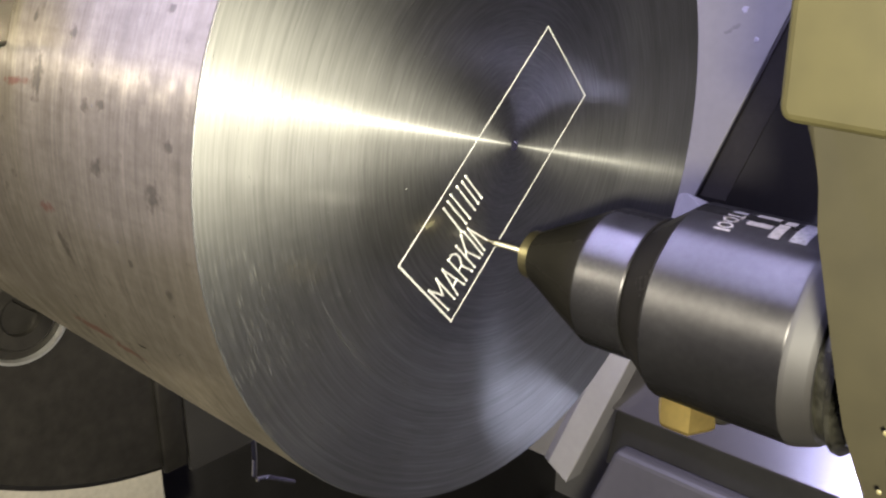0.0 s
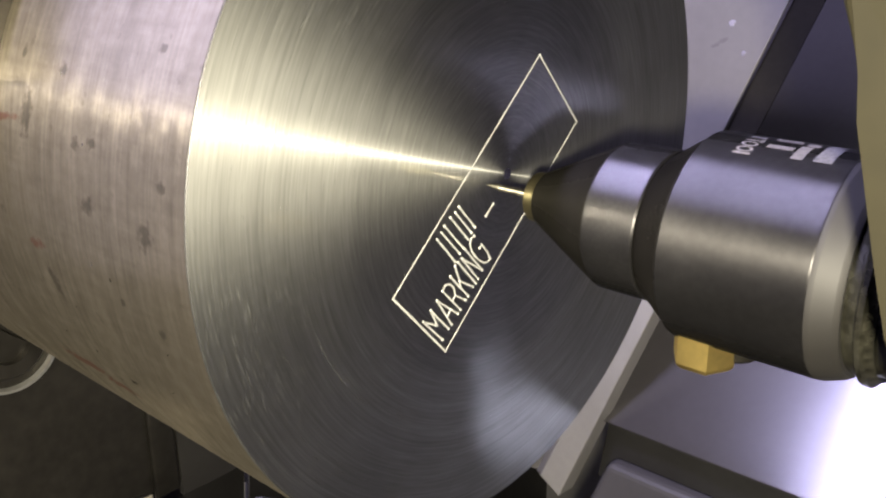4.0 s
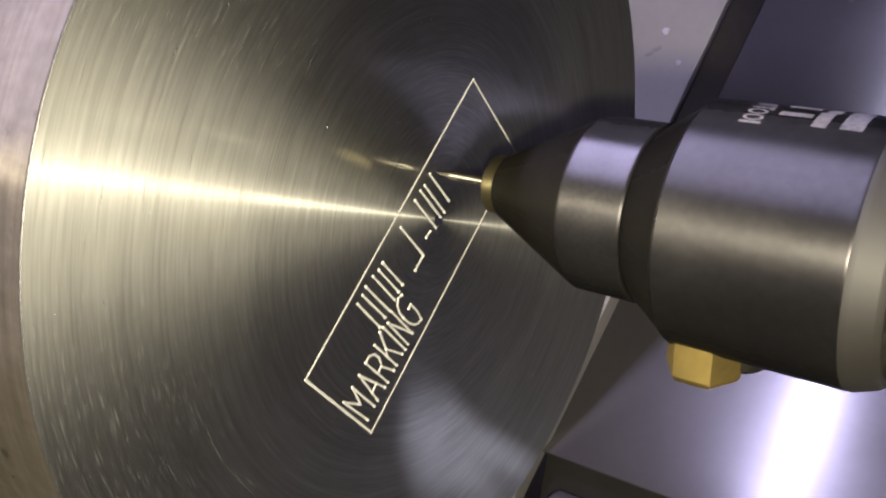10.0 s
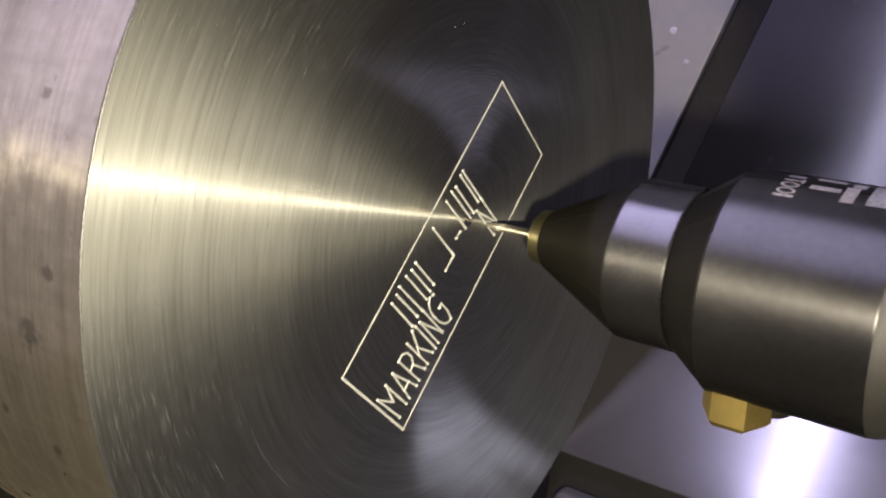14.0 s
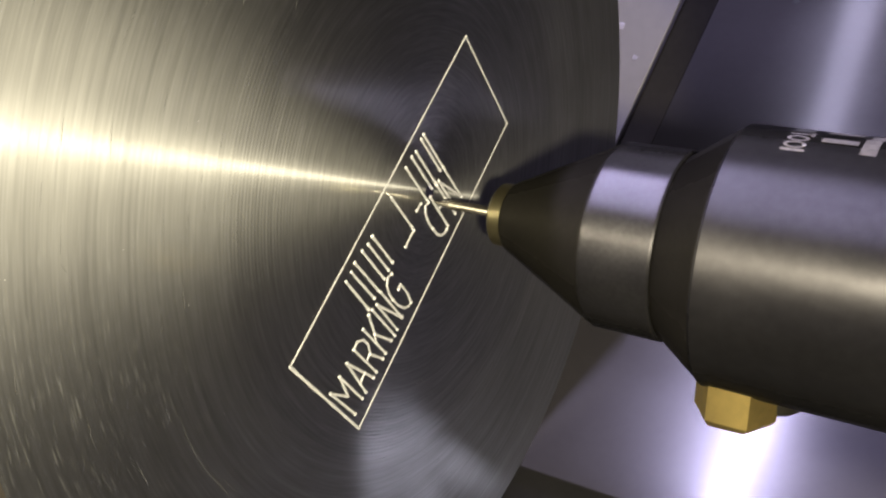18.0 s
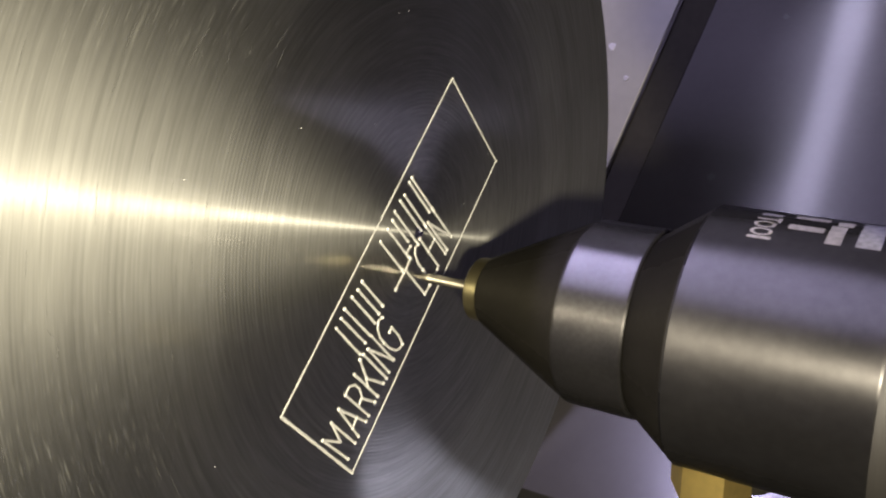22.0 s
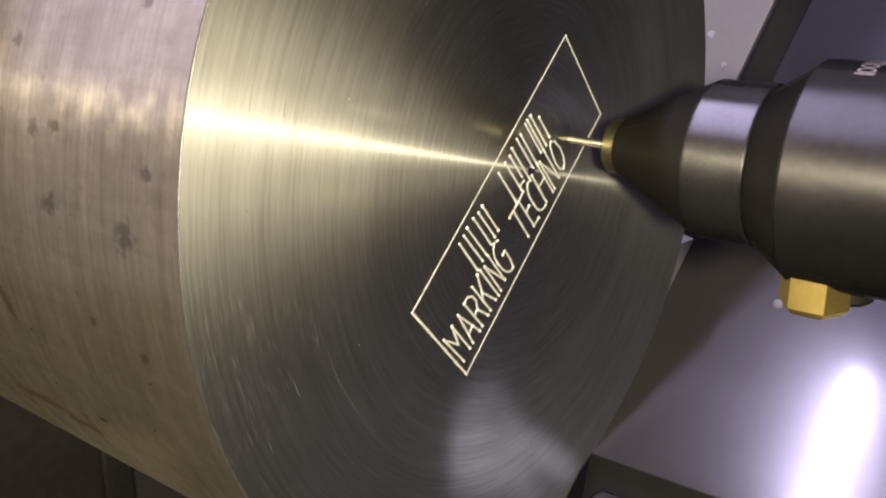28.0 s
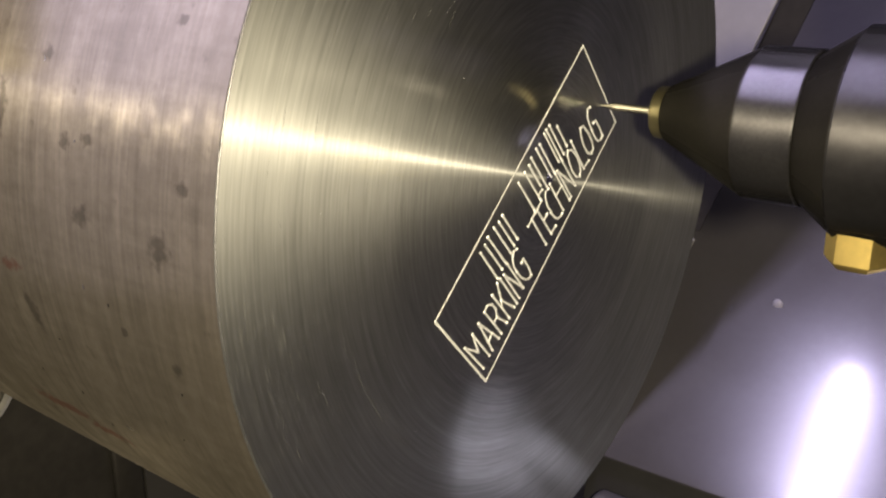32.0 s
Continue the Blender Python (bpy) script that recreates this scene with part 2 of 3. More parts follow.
def bar_side_material():
    """Dull rolled steel: rub marks run round the bar and draw highlights out along it, scratches run along it, and a patchy patina breaks the gloss."""
    m = bpy.data.materials.new("mill_steel")
    m.use_nodes = True
    nt = m.node_tree
    nt.nodes.remove(nt.nodes["Principled BSDF"])
    tc = nt.nodes.new("ShaderNodeTexCoord")
    tan = nt.nodes.new("ShaderNodeTangent")
    tan.direction_type, tan.axis = "RADIAL", "X"

    def noise(scale, detail, rough=0.5):
        mp = nt.nodes.new("ShaderNodeMapping")
        mp.inputs["Scale"].default_value = scale
        nt.links.new(tc.outputs["Object"], mp.inputs[0])
        n = nt.nodes.new("ShaderNodeTexNoise")
        n.inputs["Scale"].default_value, n.inputs["Detail"].default_value, n.inputs["Roughness"].default_value = 1.0, detail, rough
        nt.links.new(mp.outputs[0], n.inputs["Vector"])
        return n.outputs["Fac"]

    def span(src, f0, f1, t0, t1):
        r = nt.nodes.new("ShaderNodeMapRange")
        for key, v in (("From Min", f0), ("From Max", f1), ("To Min", t0), ("To Max", t1)):
            r.inputs[key].default_value = v
        nt.links.new(src, r.inputs["Value"])
        return r.outputs["Result"]

    def calc(op, a, c):
        n = nt.nodes.new("ShaderNodeMath")
        n.operation = op
        nt.links.new(a, n.inputs[0])
        if isinstance(c, float):
            n.inputs[1].default_value = c
        else:
            nt.links.new(c, n.inputs[1])
        return n.outputs[0]

    round_marks = noise((1300, 50, 50), 6, 0.6)
    bands = noise((420, 9, 9), 4, 0.6)
    long_marks = noise((70, 800, 800), 5)
    patches = noise((260, 210, 210), 7, 0.66)
    blots = noise((420, 330, 330), 3)
    dirt = span(blots, 0.66, 0.74, 1.0, 0.72)
    tone = calc("MULTIPLY", calc("MULTIPLY", span(round_marks, 0.3, 0.7, 0.84, 1.12), span(long_marks, 0.3, 0.7, 0.93, 1.05)), calc("MULTIPLY", calc("MULTIPLY", span(patches, 0.34, 0.62, 0.88, 1.05), span(bands, 0.3, 0.65, 0.88, 1.05)), dirt))

    def tint(color):
        sc = nt.nodes.new("ShaderNodeVectorMath")
        sc.operation = "SCALE"
        sc.inputs[0].default_value = color
        nt.links.new(tone, sc.inputs["Scale"])
        return sc.outputs[0]

    def over(mask, base, color):
        """Lays a stain's colour over a base colour."""
        lerp = nt.nodes.new("ShaderNodeVectorMath")
        lerp.operation = "SUBTRACT"
        lerp.inputs[0].default_value = color
        nt.links.new(base, lerp.inputs[1])
        step = nt.nodes.new("ShaderNodeVectorMath")
        step.operation = "SCALE"
        nt.links.new(lerp.outputs[0], step.inputs[0])
        nt.links.new(mask, step.inputs["Scale"])
        total = nt.nodes.new("ShaderNodeVectorMath")
        total.operation = "ADD"
        nt.links.new(base, total.inputs[0])
        nt.links.new(step.outputs[0], total.inputs[1])
        return total.outputs[0]

    ragged = span(noise((900, 900, 900), 4), 0.3, 0.7, -0.55, 0.55)

    def dot(v):
        n = nt.nodes.new("ShaderNodeVectorMath")
        n.operation = "DOT_PRODUCT"
        nt.links.new(tc.outputs["Object"], n.inputs[0])
        n.inputs[1].default_value = v
        return n.outputs["Value"]

    def stained(spots, depth):
        """One soft, ragged mask for a list of spots; the sides of the bar that face away are far off in the along-and-round measure."""
        whole = None
        for x, deg, sx, sdeg, lean in spots:
            q, w = radians(deg), 60 * radians(sdeg) * U
            u = calc("SUBTRACT", dot((1 / (sx * U), -lean * math.sin(q) / w, lean * math.cos(q) / w)), x / sx)
            v = dot((0, -math.sin(q) / w, math.cos(q) / w))
            far = span(dot((0, math.cos(q), math.sin(q))), 0.0, 30 * U, 9.0, 0.0)
            d = calc("ADD", calc("SQRT", calc("ADD", calc("MULTIPLY", u, u), calc("MULTIPLY", v, v)), 0.0), calc("ADD", far, ragged))
            one = span(d, 0.55, 1.25, depth, 0.0)
            whole = one if whole is None else calc("MAXIMUM", whole, one)
        return whole

    scale_mask, red_mask = stained(SCALE_SPOTS, 0.55), stained(RED_SMEARS, 0.6)
    height = calc("ADD", calc("MULTIPLY", round_marks, 0.6), calc("MULTIPLY", patches, 0.5))
    bump = nt.nodes.new("ShaderNodeBump")
    bump.inputs["Strength"].default_value, bump.inputs["Distance"].default_value = 0.1, 0.00012
    nt.links.new(height, bump.inputs["Height"])

    def gloss(across, along, color):
        g = nt.nodes.new("ShaderNodeBsdfAnisotropic")
        g.distribution = "GGX"
        g.inputs["Roughness"].default_value, g.inputs["Anisotropy"].default_value = (across * along) ** 0.25, 1 - math.sqrt(across / along)
        nt.links.new(color, g.inputs["Color"])
        nt.links.new(bump.outputs[0], g.inputs["Normal"])
        nt.links.new(tan.outputs[0], g.inputs["Tangent"])
        return g.outputs[0]

    def blend(fac, one, two):
        mix = nt.nodes.new("ShaderNodeMixShader")
        if isinstance(fac, float):
            mix.inputs[0].default_value = fac
        else:
            nt.links.new(fac, mix.inputs[0])
        nt.links.new(one, mix.inputs[1])
        nt.links.new(two, mix.inputs[2])
        return mix.outputs[0]

    steel, patina = (over(red_mask, over(scale_mask, tint(c), (0.1, 0.09, 0.075)), (0.3, 0.1, 0.075)) for c in ((0.53, 0.48, 0.41), (0.42, 0.37, 0.275)))
    body = blend(0.66, gloss(0.36, 0.42, patina), gloss(0.05, 0.09, steel))
    # bare rubbed spots carry the long thin highlight
    body = blend(span(patches, 0.42, 0.66, 0.02, 0.065), body, gloss(0.03, 0.6, steel))
    nt.links.new(body, nt.nodes["Material Output"].inputs["Surface"])
    return m


STEEL = bar_side_material()
FACE = turned_face_material()
SCORE = material("scored_steel", (0.16, 0.16, 0.155), 0.45, 0.6, 0.2, 3000, 0.0, 0.1)
RIM = material("worn_steel_rim", (0.55, 0.54, 0.51), 0.38, 0.85, 0.1, 600, 0.05, 0.1)
EDGE = material("bright_broken_edge", (0.075, 0.075, 0.075), 0.42, 0.75, 0.15, 2500, 0.2, 0.15)
BURR = material("fresh_burr", (0.48, 0.48, 0.46), 0.45, 0.2, 0.1, 3000, 0.3, 0.05)
BLACK = material("black_anodised", (0.026, 0.024, 0.02), 0.4, 0.8, 0.1, 1500, 0.008, 0.1)
def turned(m, amount):
    """Adds the fine turning marks of a round part to a material: they spread highlights along the part."""
    nt = m.node_tree
    b = nt.nodes["Principled BSDF"]
    b.inputs["Anisotropic"].default_value, b.inputs["Anisotropic Rotation"].default_value = amount, 0.25
    tan = nt.nodes.new("ShaderNodeTangent")
    tan.direction_type, tan.axis = "RADIAL", "X"
    nt.links.new(tan.outputs[0], b.inputs["Tangent"])
    return m


SATIN = material("satin_black", (0.046, 0.0445, 0.045), 0.41, 0.88, 0.1, 900, 0.012, 0.12)
turned(SATIN, 0.75)
BAND = material("worn_black_band", (0.064, 0.062, 0.063), 0.38, 0.9, 0.12, 1800, 0.025, 0.12)
turned(BAND, 0.75)
for dark in (BLACK, SATIN, BAND):
    # the edge tint keeps these dark where they are seen at a flat angle
    dark.node_tree.nodes["Principled BSDF"].inputs["Specular Tint"].default_value = (0.25, 0.25, 0.25, 1)
DROP = material("oil_droplet", (0.14, 0.125, 0.06), 0.3, 0.2)
DARK = material("dull_black_and_shade", (0.012, 0.011, 0.010), 0.6, 0.0)
PIN = material("carbide_pin", (0.62, 0.58, 0.48), 0.18, 1.0, 0.05)
COLLAR = material("dull_bronze", (0.14, 0.122, 0.068), 0.36, 0.95)
BRASS = material("brass", (0.85, 0.64, 0.2), 0.36, 1.0, 0.06, 900, 0.05, 0.08)
SPECK = material("pale_speck", (0.26, 0.25, 0.28), 0.5)
GRIME = material("thin_grey_smear", (0.128, 0.122, 0.115), 0.5, 0.0, 0.1, 500, 0.0, 0.1)
SMUDGE = material("dried_splash", (0.03, 0.028, 0.034), 0.28)
GAP_SHADE = material("gap_shade_grey", (0.022, 0.021, 0.02), 0.5)
# olive step of the fold, its colour darkened for the shadow it lies in
FOLD_SHADE = material("olive_fold_shade", (0.019, 0.0175, 0.015), 0.75, spec=0.03)
GREYPRINT = material("worn_grey_print", (0.085, 0.083, 0.09), 0.5, 0.0, 0.4, 1500, 0.0, 0.3)
OIL = material("oily_ring", (0.014, 0.0135, 0.01), 0.14, 0.0, 0.5, 900, 0.35, 0.3)
PLATE = material("beige_plate", (0.42, 0.39, 0.32), 0.5)
PRINT = material("white_print", (0.12, 0.112, 0.11), 0.5, 0.0, 0.35, 1800, 0.0, 0.2)
# the clamp's olive steel, darkened for the shade on the block below
HOLDER_SHADE = material("olive_steel_in_shade", (0.017, 0.0148, 0.0068), 0.5, 0.2, 0.12, 200, 0.1, 0.25, 0.25)
HOLDER = material("olive_coolant_film_steel", (0.029, 0.0255, 0.0098), 0.5, 0.2, 0.12, 200, 0.1, 0.25, 0.25)
PANEL = material("grey_machine_paint", (0.064, 0.06, 0.065), 0.21, 0.0, 0.03, 300, 0.01, 0.06, 0.55)
PANEL.node_tree.nodes["Principled BSDF"].inputs["Coat Weight"].default_value = 0.4
PANEL.node_tree.nodes["Principled BSDF"].inputs["Coat Roughness"].default_value = 0.1
LOWER = material("satin_grey_paint", (0.085, 0.081, 0.088), 0.45, 0.0, 0.04, 300, 0.02, 0.1)
WALL = material("light_grey_machine_paint", (0.165, 0.158, 0.15), 0.4, 0.0, 0.04, 300, 0.03, 0.1)
CHUCK = material("oiled_dark_steel", (0.036, 0.033, 0.028), 0.4, 0.7, 0.2, 300, 0.1, 0.3)
CHROME = material("bright_steel", (0.7, 0.69, 0.66), 0.15, 1.0)
PAN = material("pan_paint", (0.035, 0.033, 0.03), 0.5)
ROOM = material("pale_machine_paint", (0.34, 0.33, 0.31), 0.5, 0.0, 0.04, 200, 0.02, 0.1)
# the wall's grey paint made lighter for the sheen on the flange
FLANGE = material("sheen_lightened_sheet", (0.3, 0.29, 0.285), 0.35, 0.0, 0.04, 300, 0.03, 0.1)

# ---- mesh helpers ----


def part(name, bm, mat, parent=None, label="", smooth=True):
    me = bpy.data.meshes.new(name)
    bmesh.ops.recalc_face_normals(bm, faces=bm.faces)
    bm.to_mesh(me)
    bm.free()
    me.materials.append(mat)
    if smooth:
        me.polygons.foreach_set("use_smooth", [True] * len(me.polygons))
        me.set_sharp_from_angle(angle=radians(35))
    ob = new(name, me)
    if parent:
        ob.parent = parent
    if label:
        ob["label"] = label
    return ob


def lathe(profile, n=96, caps=True):
    """A body of revolution round x: profile of (x, radius) in plan units, about the local origin."""
    bm = bmesh.new()
    rings = []
    # a loop close to each corner keeps the long faces straight in the shading
    full = [profile[0]]
    for (x0, r0), (x1, r1) in zip(profile, profile[1:]):
        span = math.hypot(x1 - x0, r1 - r0)
        if span > 1.0 and r1 > 0.5:
            for f in (0.06 / span, 1 - 0.06 / span):
                full.append((x0 + (x1 - x0) * f, r0 + (r1 - r0) * f))
        full.append((x1, r1))
    for x, r in full:
        rings.append([bm.verts.new((x * U, r * U * math.cos(2 * math.pi * k / n), r * U * math.sin(2 * math.pi * k / n))) for k in range(n)])
    for a, b in zip(rings, rings[1:]):
        for k in range(n):
            bm.faces.new((a[k], a[(k + 1) % n], b[(k + 1) % n], b[k]))
    if caps:
        bm.faces.new(rings[0])
        bm.faces.new(rings[-1])
    return bm


def slab(points, axis, lo, hi, bevel=0.0):
    """A prism: points in plan units in the two other axes, from lo to hi along the axis (0, 1 or 2)."""
    bm = bmesh.new()
    others = [k for k in range(3) if k != axis]

    def v(p, c):
        w = [0, 0, 0]
        w[others[0]], w[others[1]], w[axis] = p[0] * U, p[1] * U, c * U
        return bm.verts.new(w)

    a = [v(p, lo) for p in points]
    b = [v(p, hi) for p in points]
    bm.faces.new(a)
    bm.faces.new(b)
    for k in range(len(points)):
        bm.faces.new((a[k], a[(k + 1) % len(points)], b[(k + 1) % len(points)], b[k]))
    if bevel:
        bmesh.ops.bevel(bm, geom=bm.edges[:], offset=bevel * U, segments=3, affect="EDGES", profile=0.5)
    return bm


def box(x0, x1, y0, y1, z0, z1, bevel=0.0):
    return slab([(x0, y0), (x1, y0), (x1, y1), (x0, y1)], 2, z0, z1, bevel)


def thing(name, origin=(0, 0, 0)):
    ob = new(name)
    ob.location = at(*origin)
    ob.empty_display_size = 0.01
    return ob


# ---- enclosure ----


def fixed(name, bm, mat, label="", category="", kind="", group=""):
    ob = part(name, bm, mat, smooth=False)
    ob.location = at(0, 0, 0)
    return tagged(ob, label, category, group, kind)


fixed("floor", box(-330, 620, -640, 490, -475, -467), PAN, "dark painted steel chip pan", "floor", "structure")
fixed("ceiling", box(-330, 620, -640, 490, 520, 530), WALL, "grey painted steel machine roof", "ceiling", "structure")
fixed("wall_headstock", box(-345, -330, -640, 490, -467, 520), ROOM, "pale painted headstock wall", "wall", "structure")
# unseen dark sheet, added so the bar's lower side reflects less light
fixed("wall_dark_sheet", box(-329.5, -325, -640, 490, -467, -150), PAN, "unseen dark sheet that darkens reflections low on the bar", "wall", "structure")
fixed("wall_tail", box(620, 635, -640, 490, -467, 520), ROOM, "pale painted end wall", "wall", "structure")
fixed("wall_front", box(-330, 620, -655, -640, -467, 520), ROOM, "pale painted machine door", "wall", "structure")
fixed("wall_rear", box(-330, 620, 490, 502, -467, 520), ROOM, "pale painted rear wall", "wall", "structure")

SLOPE = 0.27


def back_y(z):
    return 207 + SLOPE * (z - 3)


def sheet(pts, thick, proud=0.0, bevel=0.0):
    """A sheet that lies on the sloping back: corners as (x, z), lifted off it towards the room."""
    bm = bmesh.new()
    a = [bm.verts.new((x * U, (back_y(z) - proud) * U, z * U)) for x, z in pts]
    b = [bm.verts.new((x * U, (back_y(z) - proud + thick) * U, z * U)) for x, z in pts]
    bm.faces.new(a)
    bm.faces.new(b)
    for k in range(len(pts)):
        bm.faces.new((a[k], a[(k + 1) % len(pts)], b[(k + 1) % len(pts)], b[k]))
    if bevel:
        bmesh.ops.bevel(bm, geom=bm.edges[:], offset=bevel * U, segments=3, affect="EDGES", profile=0.5)
    return bm


def fold_x(z):
    """The slanting fold between the light wall and the dark cover."""
    return -45 + 0.3 * z


fixed("wall_back", sheet([(fold_x(45) + 1, 45), (-330, 45), (-330, -178), (fold_x(-178) + 1, -178)], 1.4, 0, 0.5), WALL,
      "light grey painted sheet metal wall with pale specks", "wall", "structure")


def cover_y(z):
    """The slanting bed cover lies deeper than the wall and falls forward to its lower edge."""
    return 165 + 1.05 * (z + 150)


def cover_sheet(pts, thick, proud=0.0, bevel=0.0):
    bm = bmesh.new()
    a = [bm.verts.new((x * U, (cover_y(z) - proud) * U, z * U)) for x, z in pts]
    b = [bm.verts.new((x * U, (cover_y(z) - proud + thick) * U, (z - 2) * U)) for x, z in pts]
    bm.faces.new(a)
    bm.faces.new(b)
    for k in range(len(pts)):
        bm.faces.new((a[k], a[(k + 1) % len(pts)], b[(k + 1) % len(pts)], b[k]))
    if bevel:
        bmesh.ops.bevel(bm, geom=bm.edges[:], offset=bevel * U, segments=3, affect="EDGES", profile=0.5)
    return bm


cover = fixed("back_cover", cover_sheet([(-140, 180), (600, 180), (600, -149), (fold_x(-149) + 10, -149), (fold_x(-149) - 30, -100)], 8, 0, 1.0), PANEL,
      "glossy dark grey painted slanting machine cover", "cover")

fixed("fold_strip", sheet([(fold_x(45) + 1.3, 45), (fold_x(45) + 12, 45), (fold_x(-64) + 12, -64), (fold_x(-64) + 1.3, -64)], 0.8, -2.5), FOLD_SHADE,
      "olive strip along the wall's fold, darkened for the shade there", "seal")


def ridge():
    """A folded flange: a bevel, a flat front and a drop to the recessed cover."""
    bm = bmesh.new()
    rows = []
    for z in (-64, -178):
        x = fold_x(z) + 2
        rows.append([bm.verts.new(((x + dx) * U, (back_y(z) - dy) * U, (z + dz) * U)) for dx, dy, dz in ((-7, 0.5, 0), (-1, 6, 3), (8, 6, -3), (9, -3, -3), (-5, -3, 0))])
    for k in range(5):
        bm.faces.new((rows[0][k], rows[0][(k + 1) % 5], rows[1][(k + 1) % 5], rows[1][k]))
    bm.faces.new(rows[0])
    bm.faces.new(rows[1])
    bmesh.ops.bevel(bm, geom=bm.edges[:], offset=0.5 * U, segments=2, affect="EDGES", profile=0.5)
    return bm


fixed("folded_flange", ridge(), FLANGE, "folded sheet metal flange, grey paint lightened for its sheen", "flange")
fixed("lower_cover", sheet([(-72, -162.5), (500, -162.5), (500, -330), (-122, -330)], 8, 2, 2.6), LOWER,
      "grey painted lower cover", "cover")
# dark sheet added behind the gap to set the tone of its shade
fixed("gap_backing", sheet([(-80, -140), (500, -140), (500, -175), (-80, -175)], 4, -9), GAP_SHADE,
      "dark sheet behind the gap between two covers, for its shade", "channel")

# ---- the bar in its chuck ----
bar = tagged(thing("steel_bar"), "round steel bar with a freshly turned end face, engraved", "bar")
part("bar_side", lathe([(-150, 60), (-0.2, 60)], 192, True), STEEL, bar)
part("end_face", lathe([(-0.1, 59.6), (0, 59.82), (0, 40), (0, 20), (0, 2.0), (0, 0.3)], 192, True), FACE, bar,
     "finely turned bright steel end face")
part("edge_chamfer", lathe([(-0.2, 60), (-0.1, 59.96), (-0.03, 59.89), (0, 59.82)], 192, False), EDGE, bar, "narrow broken edge round the end face")

part("centre_mark", lathe([(-0.02, 1.0), (0.04, 0.75), (0.01, 0.5), (0.08, 0.22), (0.08, 0.02)], 32), CHROME, bar, "small raised turning pip at the centre")


rnd = random.Random(11)
dust = bmesh.new()
for k in range(70):
    r, w, d = 58 * math.sqrt(rnd.random()), rnd.uniform(0, 2 * math.pi), rnd.uniform(0.035, 0.075)
    c = Vector((0.02, r * math.cos(w), r * math.sin(w)))
    grain = [dust.verts.new((c + Vector(v) * d) * U) for v in ((0, 1, 0), (0, -0.5, 0.9), (0, -0.5, -0.9), (1, 0, 0))]
    for a, b, e in ((0, 1, 3), (1, 2, 3), (2, 0, 3), (0, 2, 1)):
        dust.faces.new((grain[a], grain[b], grain[e]))
part("metal_dust", dust, BURR, bar, "bright specks of metal dust", smooth=False)


def scratch(bm, r0, a0, r1, a1, width):
    """A low ridge on the end face from one radius and angle to another, thinning out at both ends."""
    n = max(3, round(abs(a1 - a0) / 3))
    rows = []
    for k in range(n + 1):
        f = k / n
        r, q = r0 + (r1 - r0) * f, radians(a0 + (a1 - a0) * f)
        w = width * (0.25 + 0.75 * math.sin(math.pi * f)) / 2
        rows.append([bm.verts.new((x * U, (r + d) * math.cos(q) * U, (r + d) * math.sin(q) * U)) for x, d in ((0.004, -w), (0.004 + 0.4 * w, 0), (0.004, w))])
    for p, q in zip(rows, rows[1:]):
        for j in (0, 1):
            bm.faces.new((p[j], p[j + 1], q[j + 1], q[j]))


rnd = random.Random(31)
marks = bmesh.new()
for k in range(230):
    r0, a0 = 60 * rnd.uniform(0.42, 0.985) ** 0.7, rnd.uniform(0, 360)
    span = rnd.uniform(0.6, 3.6) / r0 * 57.3
    scratch(marks, r0, a0, min(59.5, r0 + rnd.gauss(0, 0.22)), a0 + span, rnd.uniform(0.03, 0.075))
# one long scratch, cut in several passes
for r0, a0, r1, a1 in ((43.5, 196, 43.7, 204), (43.8, 200, 43.4, 212.5), (43.3, 206, 43.4, 213.5), (43.5, 213.7, 43.3, 219.5), (43.0, 216, 43.1, 222)):
    scratch(marks, r0, a0, r1, a1, 0.055)
part("scratching", marks, SCORE, bar, "fine short scratches along the turning marks")


def blotch(x, deg, sx, sdeg, seed, r=60.03, n=18):
    """An uneven flat spot on the bar's side, round the place x along it and deg round it."""
    rnd = random.Random(seed)
    bm = bmesh.new()
    rim = []
    for k in range(n):
        w = 2 * math.pi * k / n
        g = rnd.uniform(0.65, 1.1)
        q = radians(deg + sdeg * g * math.sin(w))
        rim.append(bm.verts.new(((x + sx * g * math.cos(w)) * U, r * U * math.cos(q), r * U * math.sin(q))))
    q = radians(deg)
    c = bm.verts.new((x * U, r * U * math.cos(q), r * U * math.sin(q)))
    for k in range(n):
        bm.faces.new((rim[k], rim[(k + 1) % n], c))
    return bm


for x, deg, tilt in ((-25.1, 204.0, 2.0), (-32.6, 200.8, 0.5), (-23, 168.5, 0.2), (-30, 205.5, 0.3), (-23, 183.9, 0.4), (-18.7, 185, 0.4), (-31.9, 192.6, 0.2), (-40.8, 199.8, 0.5),
                     (-8.9, 192.9, 0.2), (-50.5, 179, 0.2), (-49.3, 173.2, 0.2), (-30.5, 160.7, 0.4), (-12.5, 200.5, 0.2)):
    part("nick", blotch(x, deg, 1.1 if tilt > 1 else 0.16, 0.3 if tilt > 0.25 else 0.16, int(-x * 10), 60.06, 8), CHROME, bar, "bright nick in the steel")

